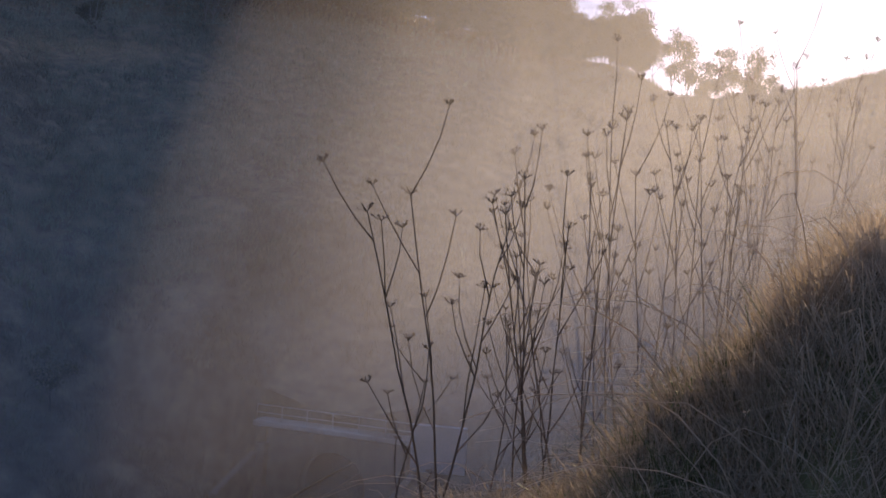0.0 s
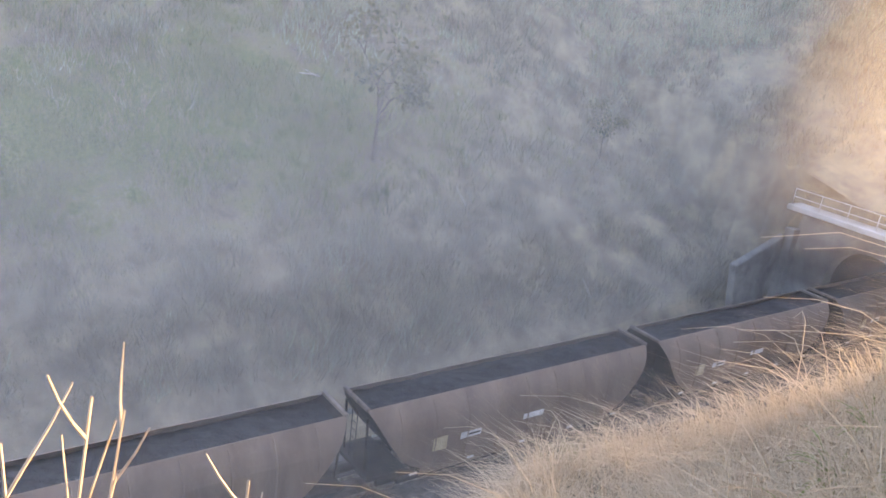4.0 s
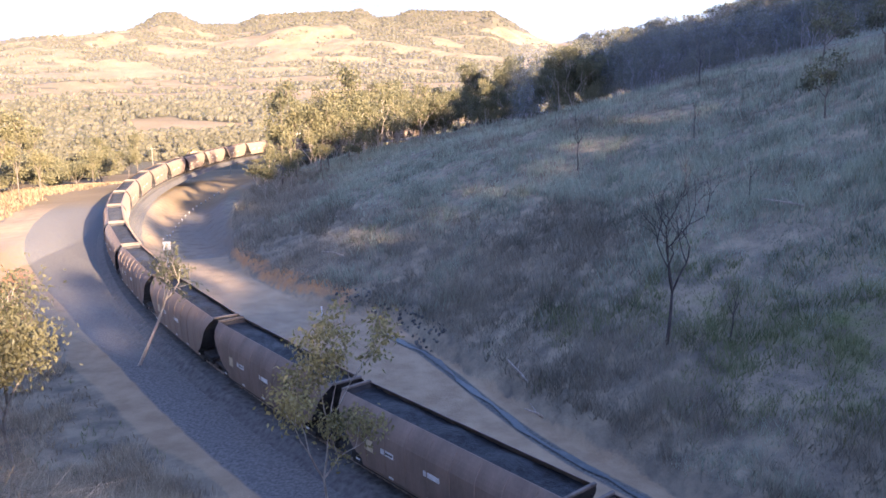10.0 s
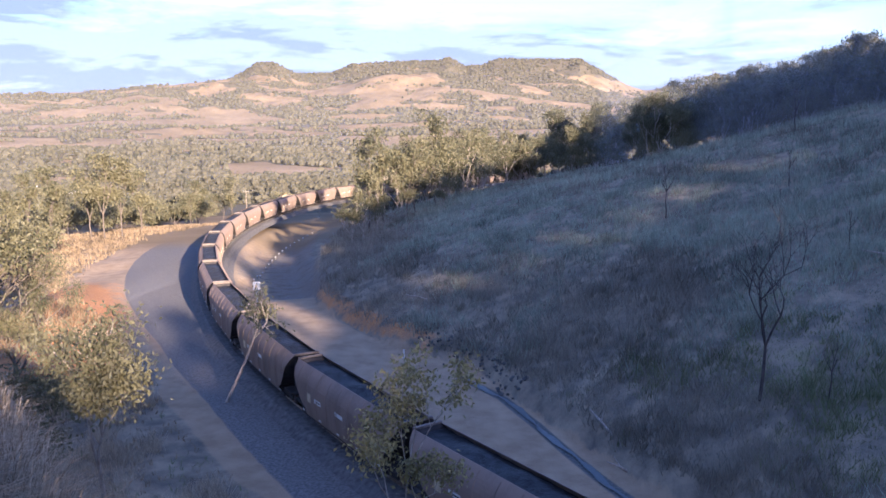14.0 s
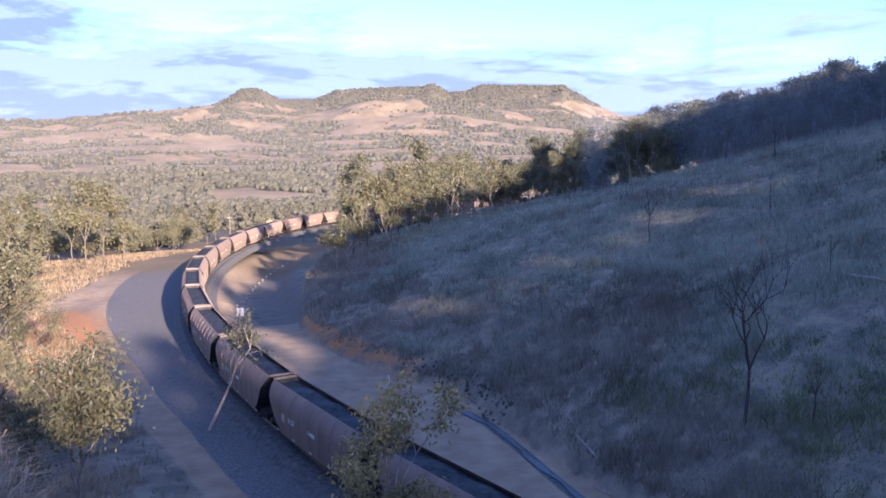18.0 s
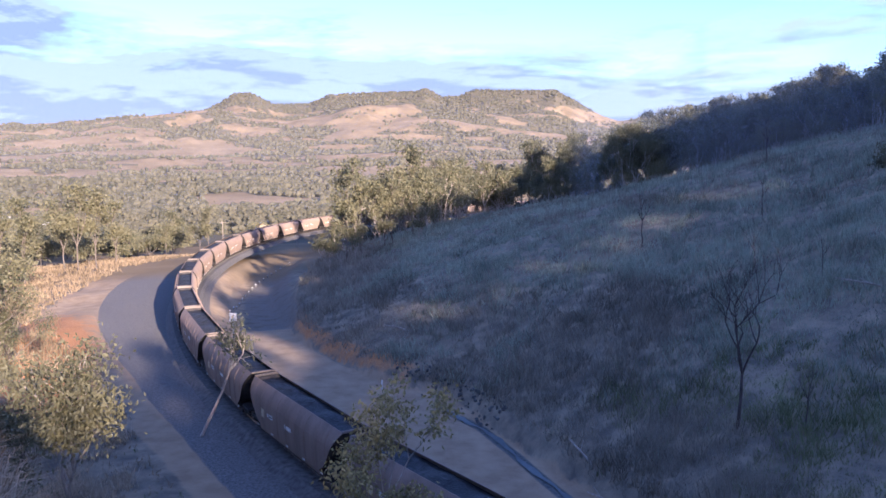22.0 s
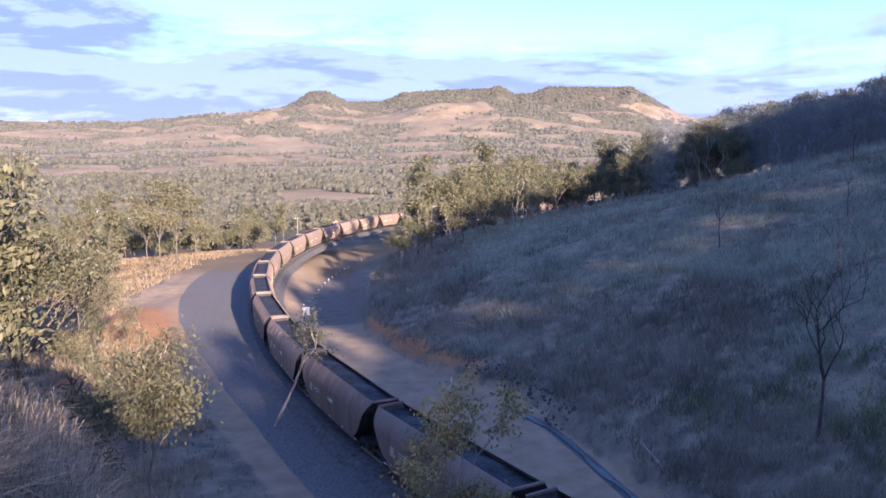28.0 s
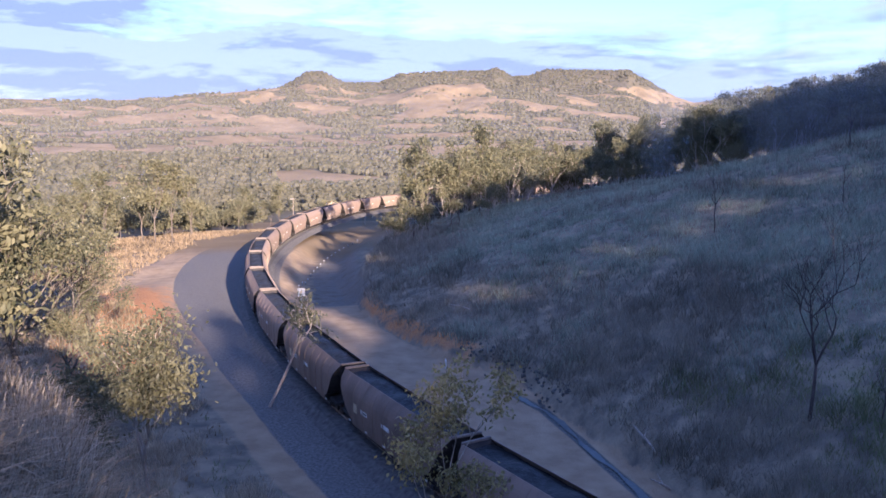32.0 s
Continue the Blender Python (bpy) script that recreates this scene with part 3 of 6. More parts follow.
def build_wagon():
    lv = [0.62, 0.8, 1.0, 1.3, 1.7, 2.1, 2.4, 2.7, 2.9, 3.1, 3.25, 3.4, 3.5, 3.6]
    wagon = thing("coal_wagon", "brown hopper wagon loaded with black coal, rolling on the track", "railway wagon", "coal train")
    # side sheets with thickness, the end sheets apart
    for sgn in (-1, 1):
        vs, fs = [], []
        for z in lv:
            for off in (0, 0.05):
                a, b = hx(z) - off, hl(z)
                vs += [(sgn * a, -b, z), (sgn * a, b, z)]
        for i in range(len(lv) - 1):
            k = 4 * i
            fs += [(k, k + 1, k + 5, k + 4), (k + 2, k + 6, k + 7, k + 3)]
        k = 4 * (len(lv) - 1)
        fs += [(k, k + 1, k + 3, k + 2), (0, 2, 3, 1)]
        part("side_sheet", mesh_of("side_sheet", vs, fs, HOPPER), wagon)
        for n in range(9):
            y = -5.9 + n * 1.475
            bm = bmesh.new()
            for i in range(2, len(lv) - 2):
                za, zb = lv[i], lv[i + 1]
                if abs(y) > min(hl(za), hl(zb)) - 0.1:
                    continue
                rod(bm, (sgn * (hx(za) + 0.005), y, za), (sgn * (hx(zb) + 0.005), y, zb), 0.035, seg=4)
            part("rib", (bm, HOPPER), wagon)
        bm = bmesh.new()
        box(bm, 0.12, 11.6, 0.22, pose(sgn * 1.17, 0, 0.62), 0.02)
        part("sill", (bm, DARKSTEEL), wagon)
        for y in (-5.2, -2.6, 0, 2.6, 5.2):
            bm = bmesh.new()
            box(bm, 0.03, 0.32, 0.09, pose(sgn * 1.335, y, 0.86), 0.005)
            part("reflector", (bm, WHITE), wagon)
        bm = bmesh.new()
        box(bm, 0.02, 0.62, 0.55, pose(sgn * 1.392, -sgn * 4.2, 1.9), 0.004)
        part("faded_panel", (bm, YELLOWED), wagon, "faded square panel")
        bm = bmesh.new()
        box(bm, 0.02, 0.95, 0.26, pose(sgn * 1.392, -sgn * 2.8, 1.97), 0.004)
        sign = part("sign_plate", (bm, WHITE), wagon, "white plate with dark bar")
        bm = bmesh.new()
        box(bm, 0.012, 0.5, 0.07, pose(sgn * 1.408, -sgn * 2.65, 1.97))
        part("dark_bar", (bm, BLACK), sign)
        bm = bmesh.new()
        box(bm, 0.02, 1.05, 0.24, pose(sgn * 1.392, sgn * 0.3, 2.05), 0.004)
        part("number_plate", (bm, WHITE), wagon, "pale lettering plate")
    for e in (-1, 1):
        vs, fs = [], []
        for z in lv:
            a, b = hx(z) - 0.02, hl(z)
            vs += [(-a, e * b, z), (a, e * b, z), (-a, e * (b - 0.05), z), (a, e * (b - 0.05), z)]
        for i in range(len(lv) - 1):
            k = 4 * i
            fs += [(k, k + 1, k + 5, k + 4), (k + 2, k + 6, k + 7, k + 3)]
        k = 4 * (len(lv) - 1)
        fs += [(k, k + 1, k + 3, k + 2)]
        part("end_sheet", mesh_of("end_sheet", vs, fs, DARKSTEEL), wagon)
        bm = bmesh.new()
        box(bm, 1.7, 0.16, 0.14, pose(0, e * (hl(3.6) - 0.02), 3.63), 0.03)
        part("end_beam", (bm, PALE_STEEL), wagon, "worn pale top beam")
        bm = bmesh.new()
        for x in (-0.75, 0.75):
            rod(bm, (x, e * 6.9, 1.15), (x, e * 7.0, 3.2), 0.05, seg=5)
        for x in (-0.15, 0.2):
            rod(bm, (x, e * 7.02, 1.2), (x, e * 7.05, 3.2), 0.022, seg=4)
        for z in np.arange(1.4, 3.2, 0.32):
            rod(bm, (-0.15, e * 7.03, z), (0.2, e * 7.03, z), 0.016, seg=4)
        part("end_frame", (bm, DARKSTEEL), wagon)
        bm = bmesh.new()
        box(bm, 2.3, 1.5, 0.18, pose(0, e * 6.3, 0.98), 0.02)
        box(bm, 0.25, 0.6, 0.22, pose(0, e * 7.2, 0.85), 0.03)
        part("end_platform", (bm, DARKSTEEL), wagon)
        bm = bmesh.new()
        for x in (-0.82, 0.82):
            box(bm, 0.16, 2.3, 0.28, pose(x, 0, 0.5), 0.05)
            box(bm, 0.2, 0.5, 0.45, pose(x, 0, 0.52), 0.04)
        box(bm, 1.8, 0.4, 0.3, pose(0, 0, 0.6), 0.04)
        me = bpy.data.meshes.new("bogie"); bm.to_mesh(me); bm.free(); me.materials.append(DARKSTEEL)
        bg = part("bogie", me, wagon, at=pose(0, e * 5.3, 0))
        for y in (-0.85, 0.85):
            for x in (-0.56, 0.56):
                bm = bmesh.new()
                bmesh.ops.create_cone(bm, cap_ends=True, segments=18, radius1=0.43, radius2=0.43, depth=0.13, matrix=pose(x, y, 0.43, 0, 90, 0))
                part("wheel", (bm, STEEL), bg)
    # middle discharge chutes
    bm = bmesh.new()
    for y in (-2.6, 0, 2.6):
        bmesh.ops.create_cone(bm, cap_ends=True, segments=4, radius1=0.75, radius2=1.5, depth=0.75, matrix=pose(0, y, 0.68, 0, 0, 45))
    part("discharge_chute", (bm, DARKSTEEL), wagon)
    # the load
    nx, ny = 13, 60
    xs, ys = np.linspace(-1, 1, nx), np.linspace(-1, 1, ny)
    X, Y = np.meshgrid(xs, ys)
    L, W = hl(3.3) - 0.06, hx(3.3) - 0.06
    z = 3.26 + 0.20 * (1 - X ** 2) * (1 - np.abs(Y) ** 6) + 0.10 * np.cos(Y * 12) * (1 - X ** 2) + 0.14 * fbm(X * 5, Y * 26, 3, 8)
    v = np.stack([X * W, Y * L, z], -1).reshape(-1, 3)
    i, j = np.meshgrid(np.arange(ny - 1), np.arange(nx - 1), indexing="ij")
    a = (i * nx + j).ravel()
    part("coal_load", mesh_of("coal_load", v, np.stack([a, a + 1, a + nx + 1, a + nx], -1), COAL, True), wagon, "black lump coal heaped in the hopper")
    return wagon


WAGON = build_wagon()


def train_s(t):
    """Where one gap between wagons is on the line."""
    return 7.347 * (t - 5) + 0.0262 * (t - 5) ** 2


WAGONS = []
for k in range(-19, 22):
    WAGONS.append((WAGON if k == -19 else copy_thing(WAGON, Matrix()), k))


def wagon_pose(t, k):
    s = train_s(t) + (k + 0.5) * PITCH
    xa, ya, za, _ = line_at(s - 5.3)
    xb, yb, zb, _ = line_at(s + 5.3)
    h = math.degrees(math.atan2(-(xb - xa), yb - ya))
    return pose((xa + xb) / 2, (ya + yb) / 2, (za + zb) / 2, math.degrees(math.atan2(zb - za, 10.6)), 0, h)


def motions():
    drift()
    for ob, k in WAGONS:
        walk(ob, [(t, wagon_pose(t, k)) for t in np.arange(0, 32.01, 1.0)])
# ---------------------------------------------------------------- places on the land
def spot(az, r):
    """A place on the land by bearing (degrees to the left of +y) and distance from the look-out."""
    x, y = -math.sin(radians(az)) * r, math.cos(radians(az)) * r
    return Vector((x, y, land1(x, y)))


def beside(s, d):
    x, y, _, h = line_at(s)
    x, y = x + math.cos(h) * d, y + math.sin(h) * d
    return Vector((x, y, land1(x, y)))


# ---------------------------------------------------------------- tunnel mouth
def build_portal():
    x, y, z, h = line_at(PORTAL + 0.9)
    place = pose(x, y, z, 0, 0, math.degrees(h))
    t = thing("tunnel_portal", "weathered concrete tunnel portal with shade put into its front and a pale coping slab", "tunnel portal", kind="structure")
    t.matrix_basis = place
    # head wall with its arched opening
    n = 18
    arch = [(-2.3, -0.7), (-2.3, 3.2)] + [(-2.3 * math.cos(math.pi * i / n), 3.2 + 2.2 * math.sin(math.pi * i / n)) for i in range(1, n)] + [(2.3, 3.2), (2.3, -0.7)]
    def outer(px, pz):
        k = max(abs(px) / 5.3, max(pz, 0) / 6.6, 1e-3)
        return (px / k, pz / k) if pz > 0.5 else (math.copysign(5.3, px), pz)
    out = [outer(a, b) for a, b in arch]
    vs = [(a, 0, b) for a, b in arch] + [(a, 0, b) for a, b in out] + [(a, -1.0, b) for a, b in arch] + [(a, -1.0, b) for a, b in out]
    m = len(arch)
    fs = []
    for i in range(m - 1):
        fs += [(i, i + 1, m + i + 1, m + i), (i + 1, i, 2 * m + i, 2 * m + i + 1), (m + i, m + i + 1, 3 * m + i + 1, 3 * m + i)]
    part("head_wall", mesh_of("head_wall", vs, fs, CONCRETE), t)
    bm = bmesh.new(); box(bm, 11.2, 1.7, 0.34, pose(0.1, -0.35, 6.76), 0.05)
    part("coping_slab", (bm, PALE_CONCRETE), t, "pale concrete coping slab")
    bm = bmesh.new(); box(bm, 10.9, 7.0, 2.3, pose(0, -4.45, 6.65), 0.04)
    part("backing_wall", (bm, EARTH), t, "earth fill behind the head wall")
    rail = part("handrail", _handrail(), t, "thin galvanised pipe rails")
    for i in range(7):
        bm = bmesh.new(); rod(bm, (-5.3 + i * 1.8, 0.3, 6.9), (-5.3 + i * 1.8, 0.3, 7.97), 0.035, seg=6)
        part("post", (bm, GALV), rail)
    for sx in (-1, 1):
        bm = bmesh.new()
        box(bm, 0.5, 5.5, 5.4, pose(sx * 5.35, 2.2, 1.6, -16, 0, sx * 4), 0.06)
        part("wing_wall", (bm, CONCRETE), t)
    bm = bmesh.new(); box(bm, 0.7, 0.7, 5.8, pose(5.0, 0.25, 2.6), 0.05)
    part("pilaster", (bm, CONCRETE), t)
    bm = bmesh.new(); box(bm, 3.4, 0.3, 3.0, pose(-7.0, 0.2, 6.6, -10, 0, 12), 0.04)
    part("retaining_panel", (bm, SHEETING), t, "pale blue-grey panel against the bank")
    # the bore
    vs, fs = [], []
    for i, yy in enumerate((-0.9, -20, -45, -70)):
        vs += [(a, yy, b) for a, b in arch]
    for i in range(3):
        for j in range(m - 1):
            fs.append((i * m + j, i * m + j + 1, (i + 1) * m + j + 1, (i + 1) * m + j))
    part("bore", mesh_of("bore", vs, fs, BORE), t)
    # cap added to close the bore at its back
    bm = bmesh.new(); box(bm, 6, 0.3, 7, pose(0, -70, 2.5))
    part("far_end", (bm, BORE), t)
    bm = bmesh.new(); box(bm, 5.2, 70, 0.2, pose(0, -34.5, -0.75))
    part("bore_floor", (bm, BALLAST), t)


def _handrail():
    b = bmesh.new()
    for zz in (7.45, 7.95):
        rod(b, (-5.3, 0.3, zz), (5.5, 0.3, zz), 0.03, seg=6)
    return (b, GALV)


BORE = material("dark_lining", (0.02, 0.02, 0.02), (0.06, 0.055, 0.05), 0.6, 6, 0.95)
SHEETING = material("blue_grey_panel", (0.30, 0.34, 0.42), (0.44, 0.48, 0.56), 0.8, 8, 0.7)
build_portal()

# ---------------------------------------------------------------- lineside things
def build_signal():
    p = beside(83, 3.3)
    t = thing("railway_signal", "short grey signal mast with a white square board", "railway signal")
    t.matrix_basis = pose(*p, 0, 0, 20)
    bm = bmesh.new(); rod(bm, (0, 0, 0), (0, 0, 3.4), 0.07, seg=8); part("mast", (bm, GALV), t)
    bm = bmesh.new(); box(bm, 0.75, 0.06, 0.85, pose(0, 0.0, 3.5), 0.02); b = part("board", (bm, WHITE), t, "white square board")
    bm = bmesh.new(); box(bm, 0.22, 0.02, 0.3, pose(-0.05, -0.045, 3.5)); part("dark_panel", (bm, YELLOWED), b)
    bm = bmesh.new(); box(bm, 0.5, 0.5, 0.12, pose(0, 0, 0.03), 0.02); part("foot", (bm, CONCRETE), t)
    bm = bmesh.new()
    for z in np.arange(0.5, 3.0, 0.35):
        rod(bm, (-0.2, 0.1, z), (0.2, 0.1, z), 0.015, seg=4)
    part("ladder", (bm, GALV), t)
    p = beside(79.5, 3.9)
    c = thing("equipment_cabinet", "pale concrete equipment box on the sandy strip", "equipment box")
    c.matrix_basis = pose(*p, 0, 0, 25)
    bm = bmesh.new(); box(bm, 1.2, 0.95, 1.7, pose(0, 0, 0.8), 0.03); part("body", (bm, CONCRETE), c)
    bm = bmesh.new(); box(bm, 1.32, 1.06, 0.1, pose(0, 0, 1.70), 0.02); part("lid", (bm, CONCRETE), c)
    p = beside(63.5, 11.6)
    w = thing("marker_post", "white marker post at the foot of the hill", "post")
    w.matrix_basis = pose(*p)
    bm = bmesh.new(); rod(bm, (0, 0, -0.2), (0, 0, 0.75), 0.07, seg=8); part("post", (bm, WHITE), w)
    bm = bmesh.new(); rod(bm, (0, 0, 0.75), (0, 0, 0.85), 0.075, 0.03, seg=8); part("cap", (bm, WHITE), w)
    # white stakes along the drain
    first = None
    for i in range(17):
        k = i / 16
        p = beside(112 + 66 * k, 5.6 + 5.2 * k ** 0.8)
        m = pose(p.x, p.y, p.z, 0, 0, i * 23)
        if first is None:
            first = thing("white_stake", "small white-topped stake in a row beside the track", "stake", "row of stakes")
            first.matrix_basis = m
            bm = bmesh.new(); rod(bm, (0, 0, -0.2), (0, 0, 0.45), 0.06, seg=6); part("stake", (bm, CONCRETE), first)
            bm = bmesh.new(); box(bm, 0.16, 0.16, 0.16, pose(0, 0, 0.45), 0.02); part("cap", (bm, WHITE), first)
        else:
            copy_thing(first, m)


build_signal()


def power_pole(p, height, turn, first=[None]):
    if first[0] is None:
        t = thing("power_pole", "timber power pole with a crossarm", "power pole", "power poles")
        bm = bmesh.new(); rod(bm, (0, 0, -1), (0, 0, 9), 0.17, 0.11, 8); part("pole", (bm, POLEWOOD), t)
        bm = bmesh.new(); box(bm, 2.3, 0.12, 0.14, pose(0, 0.14, 8.3), 0.01); arm = part("crossarm", (bm, POLEWOOD), t)
        for x in (-1, -0.4, 0.4, 1):
            bm = bmesh.new(); rod(bm, (x, 0.14, 8.37), (x, 0.14, 8.6), 0.05, 0.03, 6); part("insulator", (bm, WHITE), arm)
        first[0] = t
        t.matrix_basis = pose(p.x, p.y, p.z, 0, 0, turn)
        return t
    return copy_thing(first[0], pose(p.x, p.y, p.z, 0, 0, turn))


POLEWOOD = material("grey_pole_timber", (0.16, 0.13, 0.10), (0.34, 0.29, 0.23), 2, 20, 0.9, stretch=(6, 6, 0.4))
power_pole(spot(9.8, 262), 8.0, 20)
power_pole(spot(5.2, 196), 8.5, 40)
power_pole(spot(14.8, 330), 8.0, 10)


def farm_house(p, turn, first=[None]):
    m = pose(p.x, p.y, p.z, 0, 0, turn)
    if first[0]:
        return copy_thing(first[0], m)
    t = thing("farmhouse", "small white farmhouse with a pale metal roof", "house", "farmhouses")
    bm = bmesh.new(); box(bm, 12, 8, 3.2, pose(0, 0, 1.4)); part("wall", (bm, WHITE), t)
    vs = [(-6.6, -4.6, 3.0), (6.6, -4.6, 3.0), (6.6, 4.6, 3.0), (-6.6, 4.6, 3.0), (-5.0, 0, 5.2), (5.0, 0, 5.2)]
    me = bpy.data.meshes.new("roof"); me.from_pydata(vs, [], [(0, 1, 5, 4), (2, 3, 4, 5), (1, 2, 5), (3, 0, 4), (3, 2, 1, 0)]); me.materials.append(PALE_CONCRETE)
    part("roof", me, t)
    for x in (-3.5, 0, 3.5):
        bm = bmesh.new(); box(bm, 1.4, 0.1, 1.3, pose(x, -4.03, 1.7)); part("window", (bm, BLACK), t)
    t.matrix_basis = m
    first[0] = t
    return t


for az, r, turn in ((27.7, 640, 20), (25.4, 520, -30), (24.6, 505, 10), (30.5, 1180, 15)):
    farm_house(spot(az, r), turn)


# ---------------------------------------------------------------- water in the drain
def build_trickle():
    m = material("shallow_water", (0.06, 0.066, 0.066), (0.12, 0.125, 0.12), 2, 12, 0.34, spec=0.35, bump=0.3)
    vs, fs = [], []
    ss = np.arange(-12, 57, 0.8)
    for s in ss:
        d = np.interp(s, [-20, 10, 30, 34, 39, 44, 50, 56], [5.2, 6.5, 8.4, 9.2, 10.5, 11.9, 13.2, 13.2]) + 0.12 * math.sin(s * 0.7) + 0.05 * math.sin(s * 2.3)
        half = 0.17 + 0.09 * math.sin(s * 1.1) + 0.04 * math.sin(s * 3.1)
        z = min(beside(s, d - 0.5).z, beside(s, d + 0.5).z, beside(s, d).z) + 0.07
        for k in (-half, half):
            p = beside(s, d + k)
            vs.append((p.x, p.y, max(z, p.z + 0.03)))
    for i in range(len(ss) - 1):
        fs.append((2 * i, 2 * i + 1, 2 * i + 3, 2 * i + 2))
    tagged(new("water", mesh_of("water", vs, fs, m)), "shallow water trickling along the drain", "water", kind="structure")


build_trickle()
# ---------------------------------------------------------------- plants: materials
GUM_LEAF = island_leaf("gum_leaf", (0.062, 0.068, 0.038), (0.205, 0.19, 0.105), 0.5, 0.35)
# lighter than gum_leaf: on the near young tree, sunlight put into the colour
BRIGHT_LEAF = island_leaf("bright_leaf", (0.11, 0.105, 0.045), (0.34, 0.29, 0.125), 0.5, 0.25)
# darker than gum_leaf: the forest's shade is put into the colour
DARK_LEAF = island_leaf("dark_leaf", (0.055, 0.062, 0.04), (0.175, 0.165, 0.09), 0.6, 0.3)
DRY_BLADE = island_leaf("dry_grass", (0.20, 0.165, 0.115), (0.54, 0.45, 0.32), 0.8, 0.4, 0.1)
GREY_BLADE = island_leaf("grey_grass", (0.125, 0.135, 0.102), (0.405, 0.42, 0.31), 0.85, 0.35, 0.1)
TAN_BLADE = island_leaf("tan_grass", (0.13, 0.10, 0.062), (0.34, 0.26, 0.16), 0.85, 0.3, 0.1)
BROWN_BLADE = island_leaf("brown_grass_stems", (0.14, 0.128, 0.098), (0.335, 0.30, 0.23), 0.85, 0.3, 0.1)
STRAW = island_leaf("pale_straw", (0.30, 0.245, 0.175), (0.66, 0.56, 0.42), 0.8, 0.45, 0.1)
GREEN_BLADE = island_leaf("green_grass", (0.088, 0.108, 0.048), (0.225, 0.24, 0.12), 0.7, 0.4, 0.15)
PALE_BARK = material("pale_gum_bark", (0.22, 0.18, 0.14), (0.50, 0.44, 0.37), 2, 14, 0.85, stretch=(3, 3, 0.6))
GREY_BARK = material("grey_bark", (0.07, 0.055, 0.045), (0.20, 0.17, 0.14), 2, 14, 0.9, stretch=(3, 3, 0.6))
DEAD_BARK = material("dark_dead_wood", (0.035, 0.03, 0.028), (0.12, 0.10, 0.09), 2, 14, 0.9, stretch=(3, 3, 0.6))
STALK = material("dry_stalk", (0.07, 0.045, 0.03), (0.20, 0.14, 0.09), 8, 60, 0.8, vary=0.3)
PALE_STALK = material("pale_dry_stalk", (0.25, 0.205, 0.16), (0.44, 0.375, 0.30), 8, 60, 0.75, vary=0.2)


def tubes(segs, sides=5):
    """Tapered tubes from rows of (start, end, radius at each)."""
    s = np.array([(*a, *b, ra, rb) for a, b, ra, rb in segs])
    a, b, ra, rb = s[:, :3], s[:, 3:6], s[:, 6], s[:, 7]
    w = b - a
    w = w / (np.linalg.norm(w, axis=1, keepdims=True) + 1e-9)
    ref = np.where(np.abs(w[:, 2:3]) < 0.9, np.array([[0, 0, 1.0]]), np.array([[1.0, 0, 0]]))
    u = np.cross(w, ref); u /= np.linalg.norm(u, axis=1, keepdims=True) + 1e-9
    v = np.cross(w, u)
    an = np.arange(sides) * 2 * math.pi / sides
    ring = np.cos(an)[None, :, None] * u[:, None] + np.sin(an)[None, :, None] * v[:, None]
    lo, hi = a[:, None] + ring * ra[:, None, None], b[:, None] + ring * rb[:, None, None]
    vs = np.concatenate([lo, hi], 1).reshape(-1, 3)
    k = np.arange(len(s))[:, None] * 2 * sides
    j = np.arange(sides)[None]
    j2 = (j + 1) % sides
    fs = np.stack([k + j, k + j2, k + sides + j2, k + sides + j], -1).reshape(-1, 4)
    return vs, fs


def leaf_quads(c, length, width, rng, droop=0.6):
    """Small four-cornered leaves that hang at c."""
    n = len(c)
    d = rng.normal(size=(n, 3)); d[:, 2] -= droop * 1.6
    d /= np.linalg.norm(d, axis=1, keepdims=True)
    q = rng.normal(size=(n, 3))
    u = np.cross(d, q); u /= np.linalg.norm(u, axis=1, keepdims=True) + 1e-9
    l = (length * rng.uniform(0.6, 1.3, n))[:, None]; w = (width * rng.uniform(0.6, 1.3, n))[:, None]
    vs = np.stack([c, c + d * l * 0.5 + u * w * 0.5, c + d * l, c + d * l * 0.5 - u * w * 0.5], 1).reshape(-1, 3)
    return vs, np.arange(4 * n).reshape(n, 4)


def grow(segs, tips, p, way, length, radius, depth, rng, spread, rise):
    """A limb in two bent pieces, then its forks."""
    way = np.array(way) / np.linalg.norm(way)
    q = p
    for i in range(2):
        bend = way + rng.normal(size=3) * 0.13
        bend /= np.linalg.norm(bend)
        e = q + bend * length / 2
        segs.append((tuple(q), tuple(e), radius * (1 - 0.16 * i), radius * (1 - 0.16 * (i + 1))))
        q, way = e, bend
    if depth <= 1 or rng.random() < 0.35:
        tips.append(q)
    if depth == 0:
        return
    n = rng.choice([2, 3], p=[0.55, 0.45])
    for i in range(n):
        side = rng.normal(size=3); side[2] *= 0.4
        side /= np.linalg.norm(side)
        w = way * 0.75 + side * spread * rng.uniform(0.5, 1.2) + np.array((0, 0, rise))
        grow(segs, tips, q, w, length * rng.uniform(0.55, 0.95), radius * 0.66 * rng.uniform(0.85, 1.05), depth - 1, rng, spread, rise)


